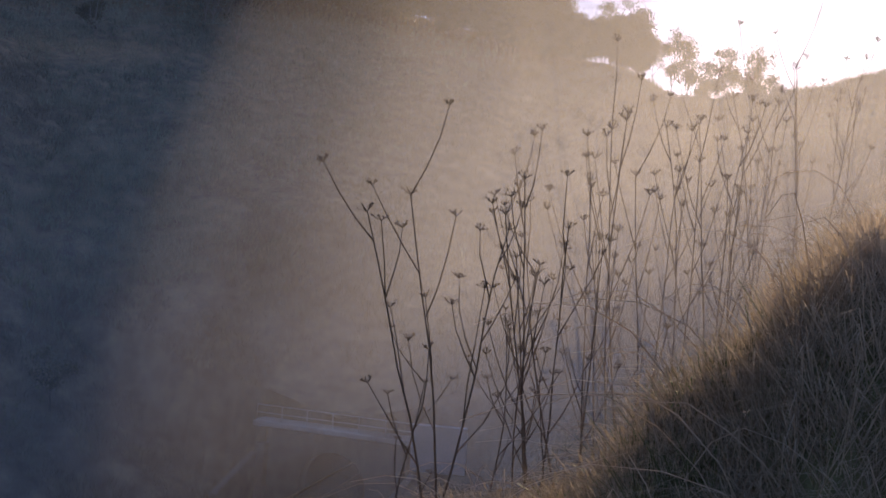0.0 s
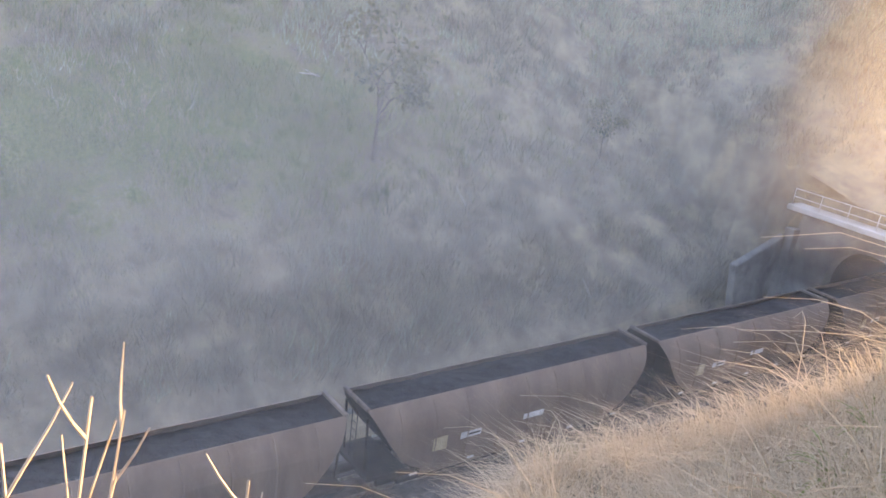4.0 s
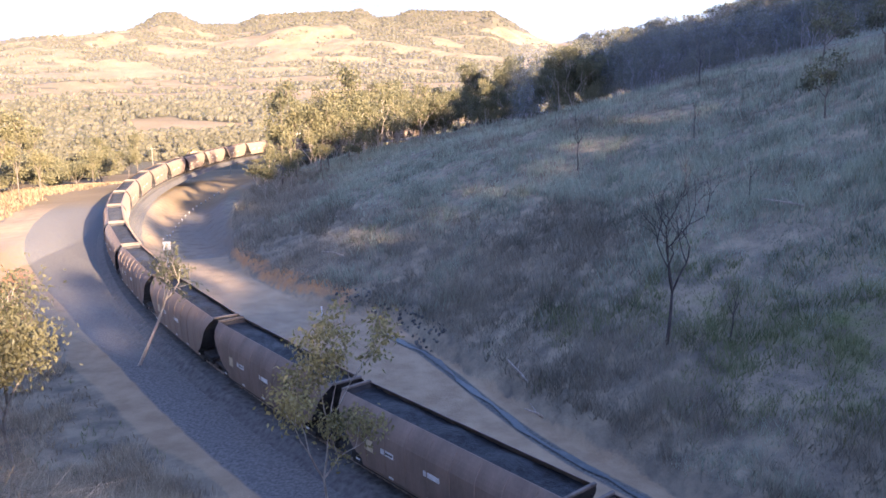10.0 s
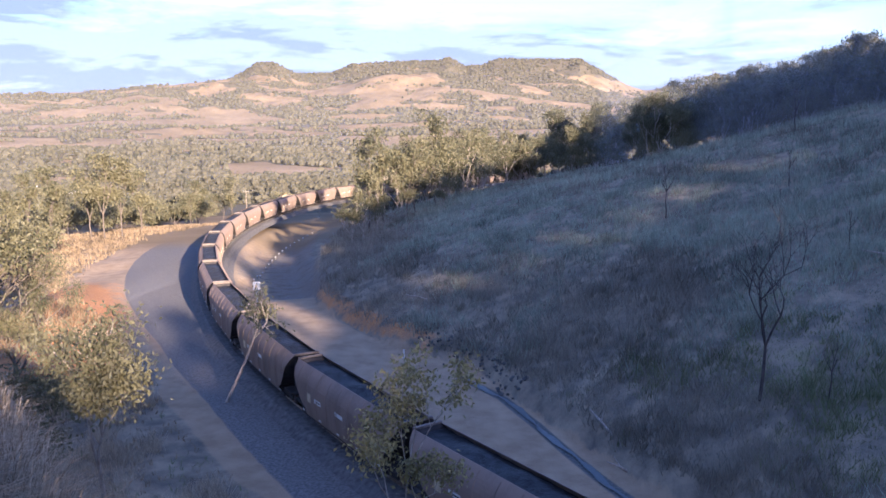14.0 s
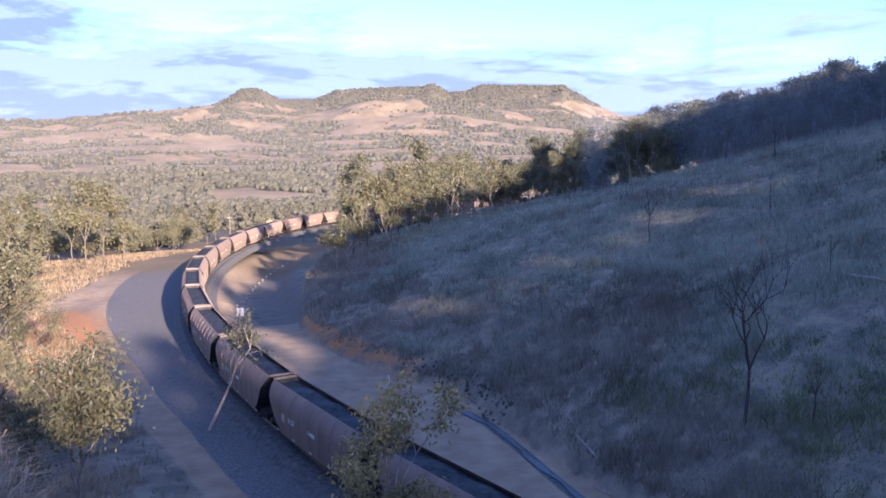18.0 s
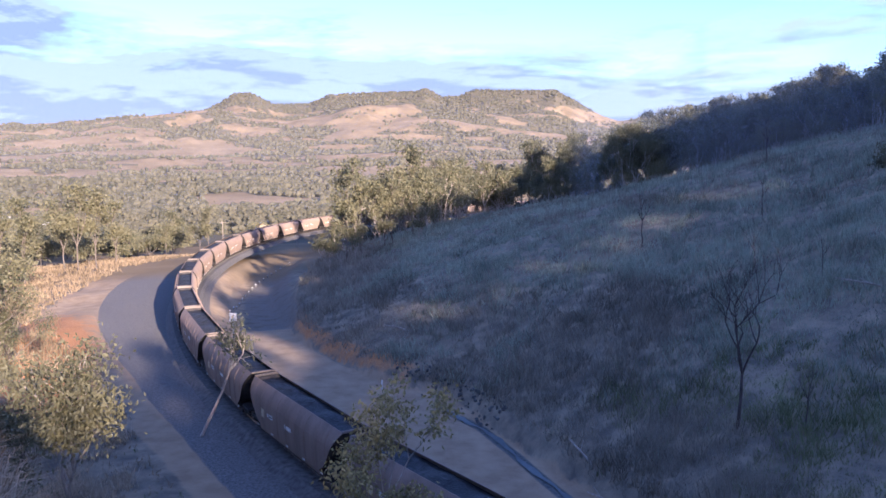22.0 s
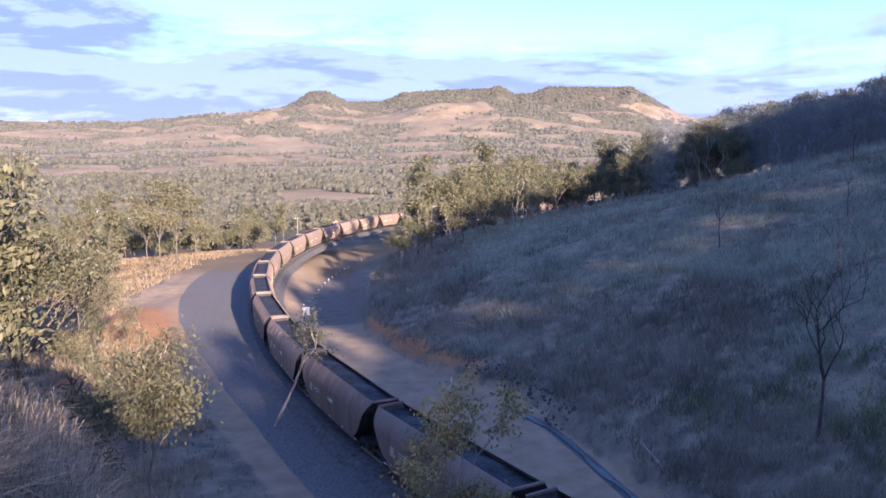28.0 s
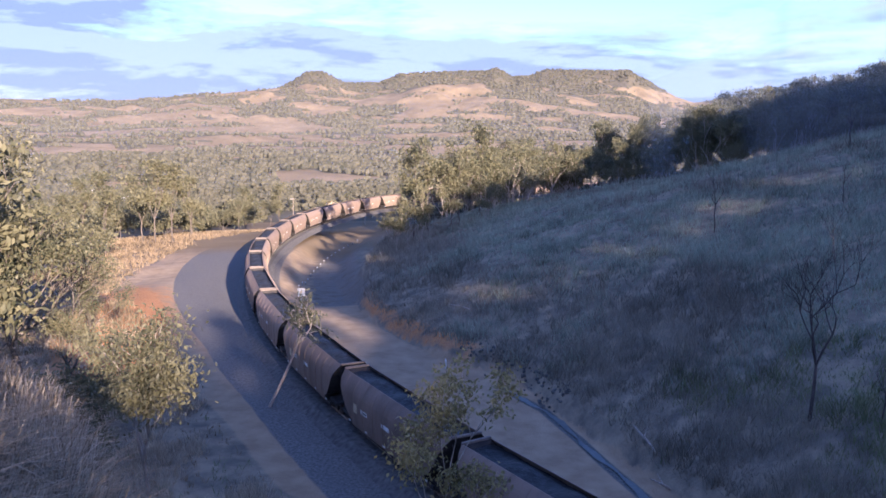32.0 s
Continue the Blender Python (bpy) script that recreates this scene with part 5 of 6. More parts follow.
def bank_grass():
    g = np.random.default_rng(29)
    x, y, r = scatter(60000, -165, 62, 2.0, 60, g, 0.8)
    s, d = along(x, y)
    w = x * WX + y * WY
    left = 5.6 + 2.2 * smooth(s, 25, 60) + 10.0 * smooth(s, 70, 112)
    keep = (d < -left - 0.3) & (fbm(x / 3, y / 3, 3, 81) > -0.22)
    x, y, r, s, d = (q[keep] for q in (x, y, r, s, d))
    k = 3
    px = np.repeat(x, k) + g.normal(0, 0.07, len(x) * k); py = np.repeat(y, k) + g.normal(0, 0.07, len(x) * k)
    rr = np.repeat(r, k)
    p = np.stack([px, py, land(px, py) - 0.03], -1)
    h = g.uniform(0.12, 0.5, len(px)) * np.interp(rr, [2, 8, 60], [0.8, 1.0, 1.4])
    v, f = blades(p, h, 0.0025 + rr * 0.0007, h * 1.5, g, 1.1, True)
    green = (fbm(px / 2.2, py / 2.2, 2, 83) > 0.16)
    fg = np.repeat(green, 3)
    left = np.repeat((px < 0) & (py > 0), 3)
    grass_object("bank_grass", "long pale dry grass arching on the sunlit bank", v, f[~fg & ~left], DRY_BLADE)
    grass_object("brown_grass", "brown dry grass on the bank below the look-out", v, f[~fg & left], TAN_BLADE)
    grass_object("bank_weeds", "fresh green weeds among the dry grass of the bank", v, f[fg], GREEN_BLADE)
    # the thick long grass round the look-out
    x, y, r = scatter(62000, -165, -92, 1.7, 16, g, 0.8)
    s, d = along(x, y)
    ok = fbm(x / 1.2, y / 1.2, 3, 87) > -0.16
    x, y, r = x[ok], y[ok], r[ok]
    k = 2
    px = np.repeat(x, k) + g.normal(0, 0.05, len(x) * k); py = np.repeat(y, k) + g.normal(0, 0.05, len(x) * k)
    rr = np.repeat(r, k)
    p = np.stack([px, py, land(px, py) - 0.03], -1)
    h = g.uniform(0.06, 0.36, len(px)) * np.interp(rr, [1.7, 5, 14], [0.9, 1.1, 1.3])
    v, f = blades(p, h, 0.003 + rr * 0.0007, h * 0.6 + g.uniform(0.15, 0.6, len(px)), g, 1.4, True)
    green = np.repeat(fbm(px / 0.9, py / 0.9, 2, 89) > 0.27, 3)
    grass_object("matted_grass", "matted pale straw on the bank beside the look-out", v, f[~green], STRAW)
    grass_object("fresh_weeds", "tufts of fresh green weeds in the straw", v, f[green], GREEN_BLADE)
    # rank grass on the bank to the valley side of the look-out
    x, y, r = scatter(16000, 12, 50, 2.2, 15, g, 0.9)
    k = 3
    px = np.repeat(x, k) + g.normal(0, 0.05, len(x) * k); py = np.repeat(y, k) + g.normal(0, 0.05, len(x) * k)
    rr = np.repeat(r, k)
    p = np.stack([px, py, land(px, py) - 0.03], -1)
    h = g.uniform(0.15, 0.55, len(px)) * np.clip(1.0 + 1.6 * fbm(px / 1.5, py / 1.5, 2, 91), 0.4, 1.6)
    v, f = blades(p, h, 0.006 + rr * 0.0009, h * 1.1, g, 1.1, True)
    tan = np.repeat(fbm(px / 2.0, py / 2.0, 2, 93) + g.normal(0, 0.1, len(px)) > 0.05, 3)
    # blades paler than the tan bank grass, to put low sun into colour
    grass_object("rank_grass", "rank grass below the look-out, low sun put into its blade colour", v, f[~tan], DRY_BLADE)
    grass_object("straw_tufts", "straw tufts below the look-out, low sun put into their paler colour", v, f[tan], STRAW)
    # golden straw on the low bank along the track
    x, y, r = scatter(30000, 6, 36, 13, 80, g, 0.8)
    s, d = along(x, y)
    left = 7.2 + 1.6 * smooth(s, 25, 60) + 6.0 * smooth(s, 75, 112)
    keep = (d < -left) & (fbm(x / 4, y / 4, 3, 95) > -0.05)
    x, y, r = x[keep], y[keep], r[keep]
    k = 5
    px = np.repeat(x, k) + g.normal(0, 0.2, len(x) * k); py = np.repeat(y, k) + g.normal(0, 0.2, len(x) * k)
    p = np.stack([px, py, land(px, py) - 0.04], -1)
    h = g.uniform(0.25, 0.95, len(px)) * np.clip(0.9 + 1.5 * fbm(px / 3, py / 3, 2, 96), 0.3, 1.5)
    v, f = blades(p, h, 0.008 + np.repeat(r, k) * 0.0008, h * 0.7, g)
    grass_object("verge_straw", "tall golden straw on the low bank beside the track", v, f, DRY_BLADE)
    # flats beyond the line
    x, y, r = scatter(30000, 8, 40, 62, 240, g, 0.9)
    s, d = along(x, y)
    left = 5.0 + 2.4 * smooth(s, 25, 60) + 9.5 * smooth(s, 70, 112)
    keep = (d < -left - 1.0) & (fbm(x / 14, y / 14, 3, 85) > -0.12)
    x, y, r = x[keep], y[keep], r[keep]
    k = 3
    px = np.repeat(x, k) + g.normal(0, 0.3, len(x) * k); py = np.repeat(y, k) + g.normal(0, 0.3, len(x) * k)
    p = np.stack([px, py, land(px, py) - 0.03], -1)
    h = g.uniform(0.3, 0.8, len(px))
    v, f = blades(p, h, 0.02 + np.repeat(r, k) * 0.0011, h * 0.5, g)
    grass_object("valley_grass", "dry straw-coloured grass on the valley flat", v, f, TAN_BLADE)


hill_grass()
bank_grass()


# ---------------------------------------------------------------- tall dry weeds
def tube_path(pts, rad, sides=5):
    """One joined tube through the given places."""
    pts = np.array(pts)
    way = np.gradient(pts, axis=0)
    way /= np.linalg.norm(way, axis=1, keepdims=True)
    u = np.cross(way, (0.31, 0.95, 0.05)); u /= np.linalg.norm(u, axis=1, keepdims=True)
    v = np.cross(way, u)
    an = np.arange(sides) * 2 * math.pi / sides
    vs = (pts[:, None] + (np.cos(an)[None, :, None] * u[:, None] + np.sin(an)[None, :, None] * v[:, None]) * np.array(rad)[:, None, None]).reshape(-1, 3)
    i, j = np.meshgrid(np.arange(len(pts) - 1), np.arange(sides), indexing="ij")
    i, j = i.ravel(), j.ravel()
    k = (j + 1) % sides
    return vs, np.stack([i * sides + j, i * sides + k, (i + 1) * sides + k, (i + 1) * sides + j], -1)


def make_weed(seed, m, branches=6, group="dry weed stalks", thick=1.0, heads=True, start=2):
    """A dead fennel-like stalk, 2 m high: stem, side branches and spoked seed heads."""
    g = np.random.default_rng(seed)
    t = thing("dry_weed_stalk", "tall dry weed stalk with forked branches and seed heads" if heads else "pale dead weed stalk with broken forked tips", "weed", group)
    pts = [np.array((0, 0, -0.15))]
    way = np.array((g.normal(0, 0.06), g.normal(0, 0.06), 1.0))
    for i in range(7):
        way = way + np.append(g.normal(0, 0.05, 2), 0)
        pts.append(pts[-1] + way * 0.30)
    rad = np.interp(np.arange(8), [0, 7], [0.0095 * thick, 0.0045 * thick])
    part("stem", mesh_of("stem", *tube_path(pts, rad), m), t)

    def head(parent, p, size):
        if not heads:
            return
        seg = []
        for i in range(9):
            a = i * 2.4
            q = p + np.array((math.cos(a) * g.uniform(0.3, 1), math.sin(a) * g.uniform(0.3, 1), g.uniform(0.25, 0.8))) * size
            seg.append((tuple(p), tuple(q), 0.002, 0.0015))
            seg.append((tuple(q), tuple(q + np.array((0, 0, 0.007))), 0.006, 0.004))
        part("seed_head", mesh_of("seed_head", *tubes(seg, 4), m), parent)

    head(t, pts[-1], 0.055)
    for b in range(branches):
        i = int(start + b * (7 - start) / branches)
        a = b * 2.5 + g.uniform(-0.5, 0.5)
        out = np.array((math.cos(a), math.sin(a), 0)) * g.uniform(0.35, 0.6) + np.array((0, 0, 0.85 if heads else 0.6))
        q = pts[i] + (pts[i + 1] - pts[i]) * g.uniform(0, 1)
        seg, L = [q], g.uniform(0.14, 0.24) * (1.25 - 0.1 * b) * (1.0 if heads else 0.7)
        for k in range(3):
            e = q + out * L
            seg.append(e)
            out = out * 0.85 + np.array((0, 0, 0.22)) + np.append(g.normal(0, 0.06, 2), 0)
            q = e
        br = part("branch", mesh_of("branch", *tube_path(seg, np.array((0.006, 0.005, 0.004, 0.003)) * thick), m), t)
        head(br, q, 0.045)
    return t


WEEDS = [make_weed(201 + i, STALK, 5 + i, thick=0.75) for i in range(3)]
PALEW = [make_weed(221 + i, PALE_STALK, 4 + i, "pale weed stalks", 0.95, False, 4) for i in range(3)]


SET = set()


def weed_to(proto, az, r, el, turn, lean=0.0):
    """A stalk whose tip is seen from the look-out at that bearing and height."""
    p = spot(az, r)
    top = EYE.z + r * math.tan(radians(el))
    hgt = max(0.5, top - p.z)
    ahead = Vector((p.x, p.y, 0)).normalized()
    m = Matrix.Translation(p) @ Matrix.Rotation(radians(-lean), 4, ahead) @ pose(0, 0, 0, 0, 0, turn) @ Matrix.Diagonal((min(hgt / 2.3, 1.2), min(hgt / 2.3, 1.2), hgt / 2.12, 1))
    if proto.name not in SET:
        SET.add(proto.name)
        proto.matrix_basis = m
    else:
        copy_thing_scaled(proto, m)


def weed_between(proto, az, el, foot, r, turn):
    """A leaning stalk that is rooted at one bearing and ends at another."""
    p, eye = spot(foot, r), eye_at(0.0)
    a = radians(az)
    tip = eye + Vector((-math.sin(a) * r, math.cos(a) * r, r * math.tan(radians(el))))
    up = (tip - p) / 2.15
    k = 0.75 + 0.25 * up.length
    m = Matrix.Translation(p) @ Matrix(((k, 0, up.x, 0), (0, k, up.y, 0), (0, 0, up.z, 0), (0, 0, 0, 1))) @ pose(0, 0, 0, 0, 0, turn)
    if proto.name not in SET:
        SET.add(proto.name)
        proto.matrix_basis = m
    else:
        copy_thing_scaled(proto, m)


g = np.random.default_rng(41)
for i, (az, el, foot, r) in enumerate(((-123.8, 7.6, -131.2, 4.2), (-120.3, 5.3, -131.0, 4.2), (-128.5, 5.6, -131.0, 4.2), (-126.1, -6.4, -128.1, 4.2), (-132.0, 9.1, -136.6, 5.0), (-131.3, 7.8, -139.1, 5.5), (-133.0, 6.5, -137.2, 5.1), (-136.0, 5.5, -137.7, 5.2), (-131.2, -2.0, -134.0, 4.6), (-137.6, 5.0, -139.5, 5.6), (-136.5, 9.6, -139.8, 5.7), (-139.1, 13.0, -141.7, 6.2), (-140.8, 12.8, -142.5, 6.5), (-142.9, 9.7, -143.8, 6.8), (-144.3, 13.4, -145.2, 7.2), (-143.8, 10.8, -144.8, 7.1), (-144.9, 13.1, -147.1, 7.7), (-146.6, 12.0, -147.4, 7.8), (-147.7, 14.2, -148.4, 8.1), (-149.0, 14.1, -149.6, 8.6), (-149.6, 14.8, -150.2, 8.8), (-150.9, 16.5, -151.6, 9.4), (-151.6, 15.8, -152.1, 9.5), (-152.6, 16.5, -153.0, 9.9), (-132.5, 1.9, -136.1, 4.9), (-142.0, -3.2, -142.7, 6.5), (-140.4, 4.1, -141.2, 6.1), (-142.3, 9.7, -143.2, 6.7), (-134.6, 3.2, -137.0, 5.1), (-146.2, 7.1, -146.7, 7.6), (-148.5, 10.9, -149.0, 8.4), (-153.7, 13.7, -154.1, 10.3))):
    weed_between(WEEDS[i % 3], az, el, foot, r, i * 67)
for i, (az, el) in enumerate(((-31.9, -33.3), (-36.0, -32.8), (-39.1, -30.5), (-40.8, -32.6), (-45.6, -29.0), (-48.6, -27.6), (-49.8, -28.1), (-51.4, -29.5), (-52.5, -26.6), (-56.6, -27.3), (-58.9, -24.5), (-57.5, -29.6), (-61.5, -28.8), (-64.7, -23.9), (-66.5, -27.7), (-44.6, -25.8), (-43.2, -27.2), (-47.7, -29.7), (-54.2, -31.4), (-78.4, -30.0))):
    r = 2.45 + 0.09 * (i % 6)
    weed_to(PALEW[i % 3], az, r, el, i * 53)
for i, (az, r, el) in enumerate(((5.5, 9, -29.5), (9.0, 8, -28.5), (11, 7, -29.5), (31, 9, -21.5), (33, 7, -22.5))):
    weed_to(PALEW[i % 3], az, r, el, i * 71)


def arching_straw():
    """Long dead grass stems that lean over and cross one another on the bank."""
    g = np.random.default_rng(61)
    V, F, n0 = [], [], 0
    for i in range(620):
        az, r = g.uniform(-158, -97), 1.9 * (9 / 1.9) ** g.uniform(0, 1)
        p = np.array(spot(az, r)) - (0, 0, 0.03)
        a, L, up = g.uniform(0, 6.28), g.uniform(0.35, 1.0), g.uniform(0.12, 0.42)
        way = np.array((math.cos(a), math.sin(a), 0.0))
        pts = [p + way * L * q * (0.55 + 0.45 * q) + np.array((0, 0, up * math.sin(2.3 * q) * 1.2 + g.normal(0, 0.008))) for q in np.linspace(0, 1, 6)]
        v, f = tube_path(pts, np.linspace(0.0032, 0.0012, 6) * g.uniform(0.7, 1.2), 3)
        V.append(v); F.append(f + n0); n0 += len(v)
    grass_object("arching_straw", "long pale grass stems arching over the bank", np.concatenate(V), np.concatenate(F), STRAW)


def green_tuft(az, r, size, first=[None]):
    """Broad fresh blades that spring from one root."""
    p = spot(az, r)
    m = Matrix.Translation(p) @ pose(0, 0, 0, 0, 0, az * 31) @ Matrix.Scale(size, 4)
    if first[0]:
        c = copy_thing(first[0], Matrix()); c.matrix_basis = m
        return
    g = np.random.default_rng(67)
    t = first[0] = thing("grass_tuft", "tuft of broad fresh green blades in the straw", "grass tuft", "green tufts")
    t.matrix_basis = m
    for i in range(26):
        a, L, up = i * 2.4, g.uniform(0.16, 0.34), g.uniform(0.5, 1.3)
        way, sd = np.array((math.cos(a), math.sin(a), 0.0)), np.array((-math.sin(a), math.cos(a), 0.0))
        vs, fs = [], []
        for k in range(5):
            q = k / 4
            c = way * L * q * 0.8 + np.array((0, 0, L * (up * q - 0.75 * q * q)))
            w = sd * 0.011 * (1 - q) ** 0.6
            vs += [c - w, c + w]
        fs = [(2 * k, 2 * k + 1, 2 * k + 3, 2 * k + 2) for k in range(4)]
        part("blade", mesh_of("blade", vs, fs, FRESH_BLADE), t)


FRESH_BLADE = island_leaf("fresh_blade", (0.10, 0.145, 0.04), (0.24, 0.31, 0.10), 0.5, 0.4, 0.3)
arching_straw()
for az, r, size in ((-123.5, 3.3, 1.0), (-122.2, 3.0, 0.8), (-124.6, 3.6, 0.9), (-131.2, 4.0, 1.2), (-132.0, 4.3, 0.9), (-137.0, 3.6, 0.9), (-138.6, 4.2, 1.0), (-128.0, 2.9, 0.7), (-142, 4.4, 0.9), (-147, 4.2, 1.0), (-118.5, 2.7, 0.6)):
    green_tuft(az, r, size)


# ---------------------------------------------------------------- stones, logs
def stones():
    g = np.random.default_rng(53)
    t = thing("rock_apron", "grey broken rock laid in the drain at the foot of the hill", "rocks", kind="stuff")
    protos = []
    for k in range(5):
        bm = bmesh.new()
        bmesh.ops.create_icosphere(bm, subdivisions=1, radius=0.22)
        for v in bm.verts:
            v.co *= 1 + g.uniform(-0.3, 0.3)
            v.co.z *= 0.7
        me = bpy.data.meshes.new("stone"); bm.to_mesh(me); bm.free(); me.materials.append(ROCK)
        protos.append(me)
    for i in range(150):
        s = g.uniform(49, 67)
        d = np.interp(s, [46, 56, 68], [14.0, 15.6, 14.6]) + g.normal(0, 0.75)
        p = beside(s, d)
        part("stone", protos[i % 5], t, at=Matrix.Translation(p + Vector((0, 0, 0.04))) @ pose(0, 0, 0, g.uniform(0, 90), g.uniform(0, 90), g.uniform(0, 360)) @ Matrix.Scale(g.uniform(0.35, 0.85), 4))


ROCK = material("grey_rock", (0.045, 0.044, 0.043), (0.13, 0.125, 0.115), 3, 20, 0.9, vary=0.3)
stones()


def fallen_log(az, r, length, turn, tilt):
    p = spot(az, r)
    t = thing("fallen_log", "bleached fallen branch lying in the grass", "log", "fallen branches")
    t.matrix_basis = Matrix.Translation(p + Vector((0, 0, 0.35))) @ pose(0, 0, 0, tilt, 0, turn)
    part("trunk", mesh_of("trunk", *tubes([((0, -length / 2, 0), (0, 0, 0.1), 0.09, 0.075), ((0, 0, 0.1), (0.15, length / 2, 0), 0.075, 0.035)], 6), PALE_BARK, True), t)
    part("side_branch", mesh_of("side_branch", *tubes([((0, 0, 0.1), (0.6, length * 0.22, 0.35), 0.035, 0.015)], 5), PALE_BARK, True), t)


for q in ((-28.7, 58, 4.2, 60, 8), (-93.8, 45, 2.4, 20, 60), (-82.1, 50, 3.4, 70, 10), (-104, 44, 2.0, 10, 65), (-98.5, 70, 3.0, 90, 0), (-10.5, 47, 2.5, 30, 20), (-12, 43, 1.6, 100, 30), (3.0, 76, 2.2, 80, 10)):
    fallen_log(*q)
# ---------------------------------------------------------------- dust and haze
def veil_material(name, tone, strength, scale, size, top_fade, foot=0.02):
    """A translucent sheet for airborne dust and for painted haze: lets most light through, scatters the rest from both
    sides; thins out to its edges.
    """
    m = bpy.data.materials.new(name)
    m.use_nodes = True
    nt = m.node_tree
    nt.nodes.remove(nt.nodes["Principled BSDF"])
    co = nt.nodes.new("ShaderNodeTexCoord")
    sep = nt.nodes.new("ShaderNodeSeparateXYZ"); nt.links.new(co.outputs["Generated"], sep.inputs[0])

    def math_node(op, a, b):
        n = nt.nodes.new("ShaderNodeMath"); n.operation = op
        for i, v in enumerate((a, b)):
            if isinstance(v, (int, float)):
                n.inputs[i].default_value = v
            else:
                nt.links.new(v, n.inputs[i])
        return n.outputs[0]

    def fade(v, a, b):
        r = nt.nodes.new("ShaderNodeMapRange"); r.interpolation_type = "SMOOTHERSTEP"
        r.inputs["From Min"].default_value, r.inputs["From Max"].default_value = a, b
        nt.links.new(v, r.inputs["Value"])
        return r.outputs[0]

    f = math_node("MULTIPLY", fade(sep.outputs["X"], 0.0, size), fade(sep.outputs["X"], 1.0, 1 - size))
    f = math_node("MULTIPLY", f, fade(sep.outputs["Z"], 1.0, top_fade))
    f = math_node("MULTIPLY", f, fade(sep.outputs["Z"], 0.0, foot))
    n = nt.nodes.new("ShaderNodeTexNoise"); n.inputs["Scale"].default_value = scale; n.inputs["Detail"].default_value = 4
    nt.links.new(co.outputs["Object"], n.inputs["Vector"])
    f = math_node("MULTIPLY", f, math_node("ADD", math_node("MULTIPLY", n.outputs["Fac"], 1.1), 0.45))
    f = math_node("MULTIPLY", f, strength)
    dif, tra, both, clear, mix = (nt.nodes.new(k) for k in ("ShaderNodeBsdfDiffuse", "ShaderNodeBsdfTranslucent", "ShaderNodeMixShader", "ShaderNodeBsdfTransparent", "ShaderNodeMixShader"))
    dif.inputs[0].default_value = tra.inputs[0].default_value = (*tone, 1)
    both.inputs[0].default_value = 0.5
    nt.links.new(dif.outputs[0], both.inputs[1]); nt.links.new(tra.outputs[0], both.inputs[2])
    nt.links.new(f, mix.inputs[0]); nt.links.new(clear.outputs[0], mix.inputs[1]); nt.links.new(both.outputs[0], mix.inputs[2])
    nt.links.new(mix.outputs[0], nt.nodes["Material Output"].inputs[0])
    return m


DUST = veil_material("coal_and_soil_dust", (0.90, 0.885, 0.84), 0.145, 0.05, 0.30, 0.30)
GLOW_DUST = veil_material("sun_glow_dust", (0.92, 0.90, 0.87), 0.19, 0.09, 0.48, 0.40, 0.5)
LIGHT_DUST = veil_material("drifting_dust", (0.90, 0.87, 0.84), 0.13, 0.12, 0.42, 0.45, 0.2)
# bluish tones that paint the haze of distance onto sheets
HAZE = veil_material("haze_sheet", (0.70, 0.74, 0.84), 0.022, 0.0015, 0.02, 0.30)
CREST_HAZE = veil_material("forest_haze_sheet", (0.66, 0.74, 0.90), 0.12, 0.02, 0.06, 0.25)


def dust_sheet(cloud, m, p, q, z0, z1, bulge=3.0):
    """One upright billow of dust between two places, gently curved."""
    n, k = 14, 8
    c = (Vector(p) + Vector(q)) / 2
    half = (Vector(q) - Vector(p)) / 2
    L = half.length
    u = np.linspace(-1, 1, n)
    U, Z = np.meshgrid(u, np.linspace(z0, z1, k))
    y = bulge * np.cos(U * 2.1) + 1.5 * np.sin(Z * 0.35 + U * 3)
    v = np.stack([U * L, y, Z], -1).reshape(-1, 3)
    a = (np.arange(k - 1)[:, None] * n + np.arange(n - 1)[None]).ravel()
    h = math.degrees(math.atan2(half.y, half.x))
    part("billow", mesh_of("billow", v, np.stack([a, a + 1, a + n + 1, a + n], -1), m, True), cloud, at=pose(c.x, c.y, 0, 0, 0, h))


def off_line(s, d):
    p = P0 + T0 * s + N0 * d
    return (p[0], p[1], 0)


def round_about(az, r, half):
    """Two ends of a sheet that stands square to a bearing."""
    a = radians(az)
    c, u = np.array((-math.sin(a), math.cos(a))) * r, np.array((math.cos(a), math.sin(a))) * half
    return (*(c + u), 0), (*(c - u), 0)


LINE_DUST = thing("dust_cloud", "thin grey dust hanging over the passing train", "dust cloud", "dust clouds")
dust_sheet(LINE_DUST, DUST, off_line(-88, 4.5), off_line(52, 4.5), -3, 24)
dust_sheet(LINE_DUST, DUST, off_line(-80, -3.2), off_line(58, -3.2), -2, 12, 0.8)
dust_sheet(LINE_DUST, DUST, off_line(-75, -5.0), off_line(36, -5.0), -3, 10, 0.6)
dust_sheet(LINE_DUST, DUST, off_line(-80, 8.5), off_line(62, 8.5), -1, 29)
dust_sheet(LINE_DUST, DUST, off_line(-95, 15.0), off_line(56, 15.0), 2, 62)
BEND_DUST = thing("dust_cloud", "pale dust raised along the bend of the track", "dust cloud", "dust clouds")
for s0, s1, d, z1 in ((48, 118, -5.0, 7), (40, 128, 4.5, 9)):
    a, b = beside(s0, d), beside(s1, d)
    dust_sheet(BEND_DUST, DUST, (a.x, a.y, 0), (b.x, b.y, 0), -5, z1, 9.0)
MOUTH_DUST = thing("dust_cloud", "dust thickened towards the low sun to give its glow above the tunnel mouth", "dust cloud", "dust clouds")
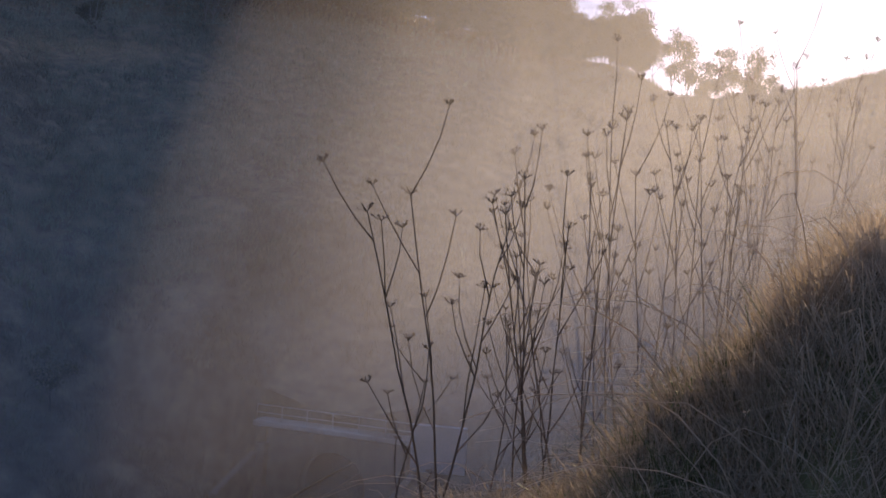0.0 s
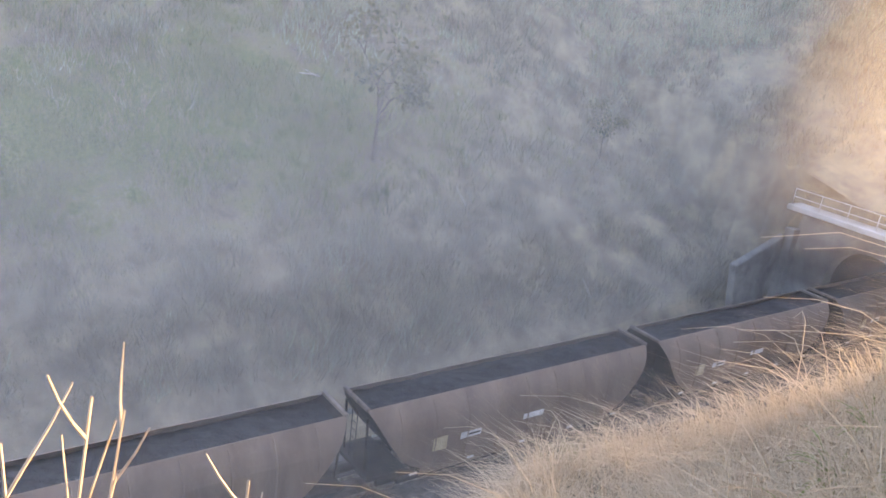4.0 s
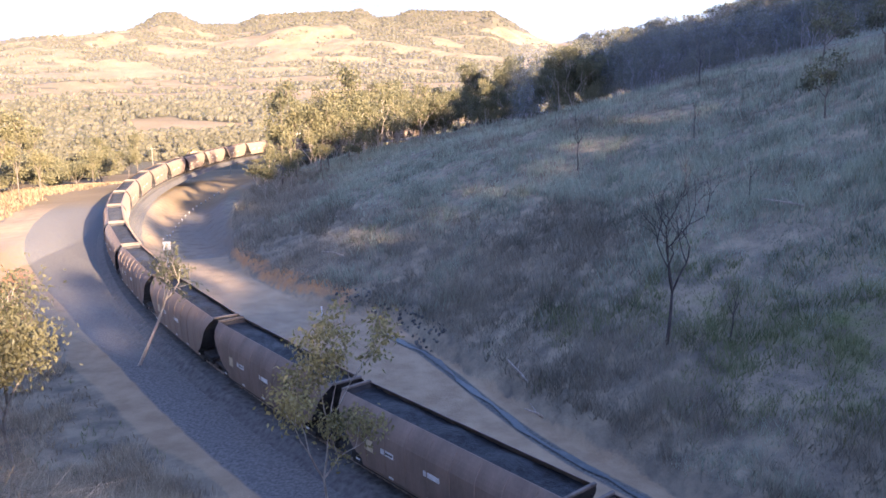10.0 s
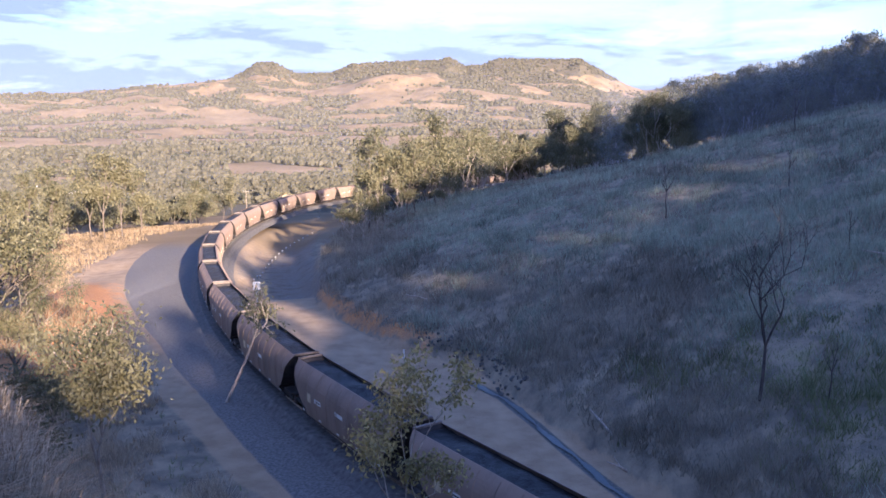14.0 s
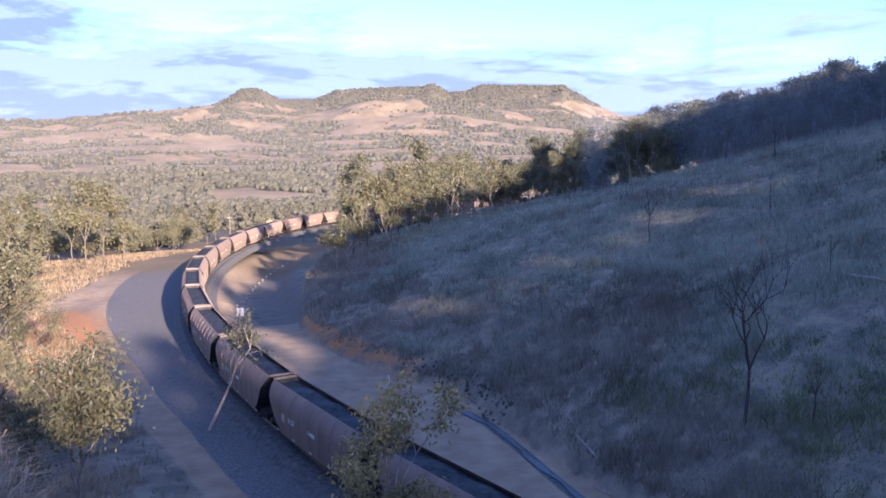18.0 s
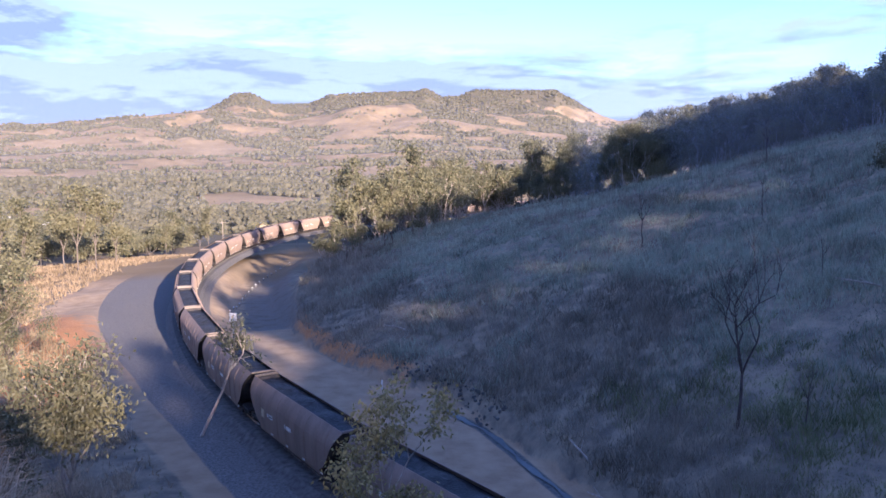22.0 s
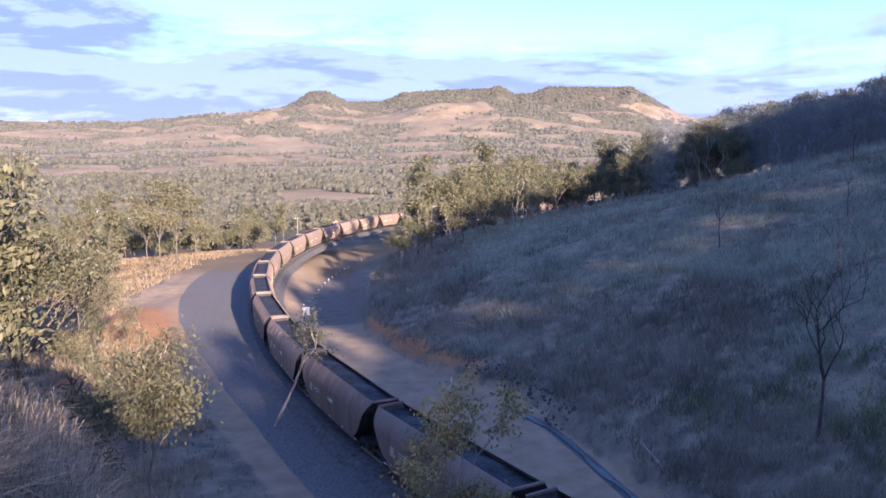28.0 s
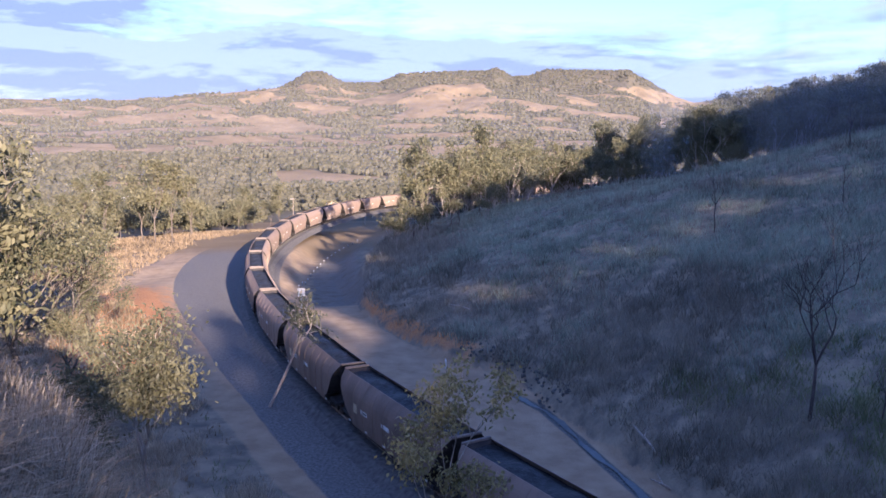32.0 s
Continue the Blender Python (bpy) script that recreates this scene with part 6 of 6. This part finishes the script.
# sheets stand only towards the sun, to place its glow in the dust
for r, half, z0, z1 in ((12, 9.5, 11.5, 25), (20, 15, 6, 30), (32, 24, 0, 36)):
    dust_sheet(MOUTH_DUST, GLOW_DUST, *round_about(-149, r, half), z0, z1, r * 0.08)
for az, r, half, z0, z1 in ((-147, 6.4, 5.6, 15.2, 24), (-151, 9.0, 7.0, 15, 27)):
    dust_sheet(MOUTH_DUST, LIGHT_DUST, *round_about(az, r, half), z0, z1, 0.3)


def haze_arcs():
    # upright arcs of sheet stand in for the haze of distance
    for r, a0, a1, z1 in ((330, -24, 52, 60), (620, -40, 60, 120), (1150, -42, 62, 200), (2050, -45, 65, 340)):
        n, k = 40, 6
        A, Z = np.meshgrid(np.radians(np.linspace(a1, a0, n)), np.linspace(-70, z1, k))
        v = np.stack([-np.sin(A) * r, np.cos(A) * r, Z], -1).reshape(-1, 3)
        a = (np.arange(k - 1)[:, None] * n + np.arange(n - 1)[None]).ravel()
        ob = new("haze_sheet", mesh_of("haze_sheet", v, np.stack([a, a + 1, a + n + 1, a + n], -1), HAZE, True))
        tagged(ob, "translucent bluish sheet that paints distance haze over the valley", "haze", kind="stuff")


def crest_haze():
    """A bluish sheet that paints haze between the slope and the shaded forest behind its crest."""
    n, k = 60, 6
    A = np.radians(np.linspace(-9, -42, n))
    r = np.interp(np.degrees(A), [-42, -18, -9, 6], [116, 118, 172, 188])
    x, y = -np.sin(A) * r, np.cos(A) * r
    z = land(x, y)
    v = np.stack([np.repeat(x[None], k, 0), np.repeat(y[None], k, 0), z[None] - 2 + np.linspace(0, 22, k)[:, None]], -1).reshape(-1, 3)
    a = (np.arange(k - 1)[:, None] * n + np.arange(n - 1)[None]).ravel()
    ob = new("haze_sheet", mesh_of("haze_sheet", v, np.stack([a, a + 1, a + n + 1, a + n], -1), CREST_HAZE, True))
    tagged(ob, "translucent bluish sheet that paints haze before the hilltop forest", "haze", kind="stuff")


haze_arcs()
crest_haze()


def drift():
    """The dust hangs while the train passes, then the wind takes it back towards the tunnel."""
    back = Vector((-T0[0], -T0[1], 0))
    walk(LINE_DUST, [(t, Matrix.Translation(back * k)) for t, k in ((0.0, 0.0), (3.0, 1.0), (4.5, 2.0), (5.5, 5.0), (6.2, 12.0), (7.0, 34.0), (8.0, 46.0), (9.0, 50.0), (11.0, 58.0), (14.0, 66.0), (20.0, 72.0), (32.0, 84.0))])
    walk(BEND_DUST, [(t, Matrix.Translation((0, 0, z))) for t, z in ((0.0, 0.0), (9.0, 0.0), (11.0, -2.5), (14.0, -5.0), (20.0, -9.0), (32.0, -14.0))])
    walk(MOUTH_DUST, [(t, Matrix.Translation(back * k)) for t, k in ((0.0, 0.0), (10.0, 3.0), (32.0, 8.0))])


motions()
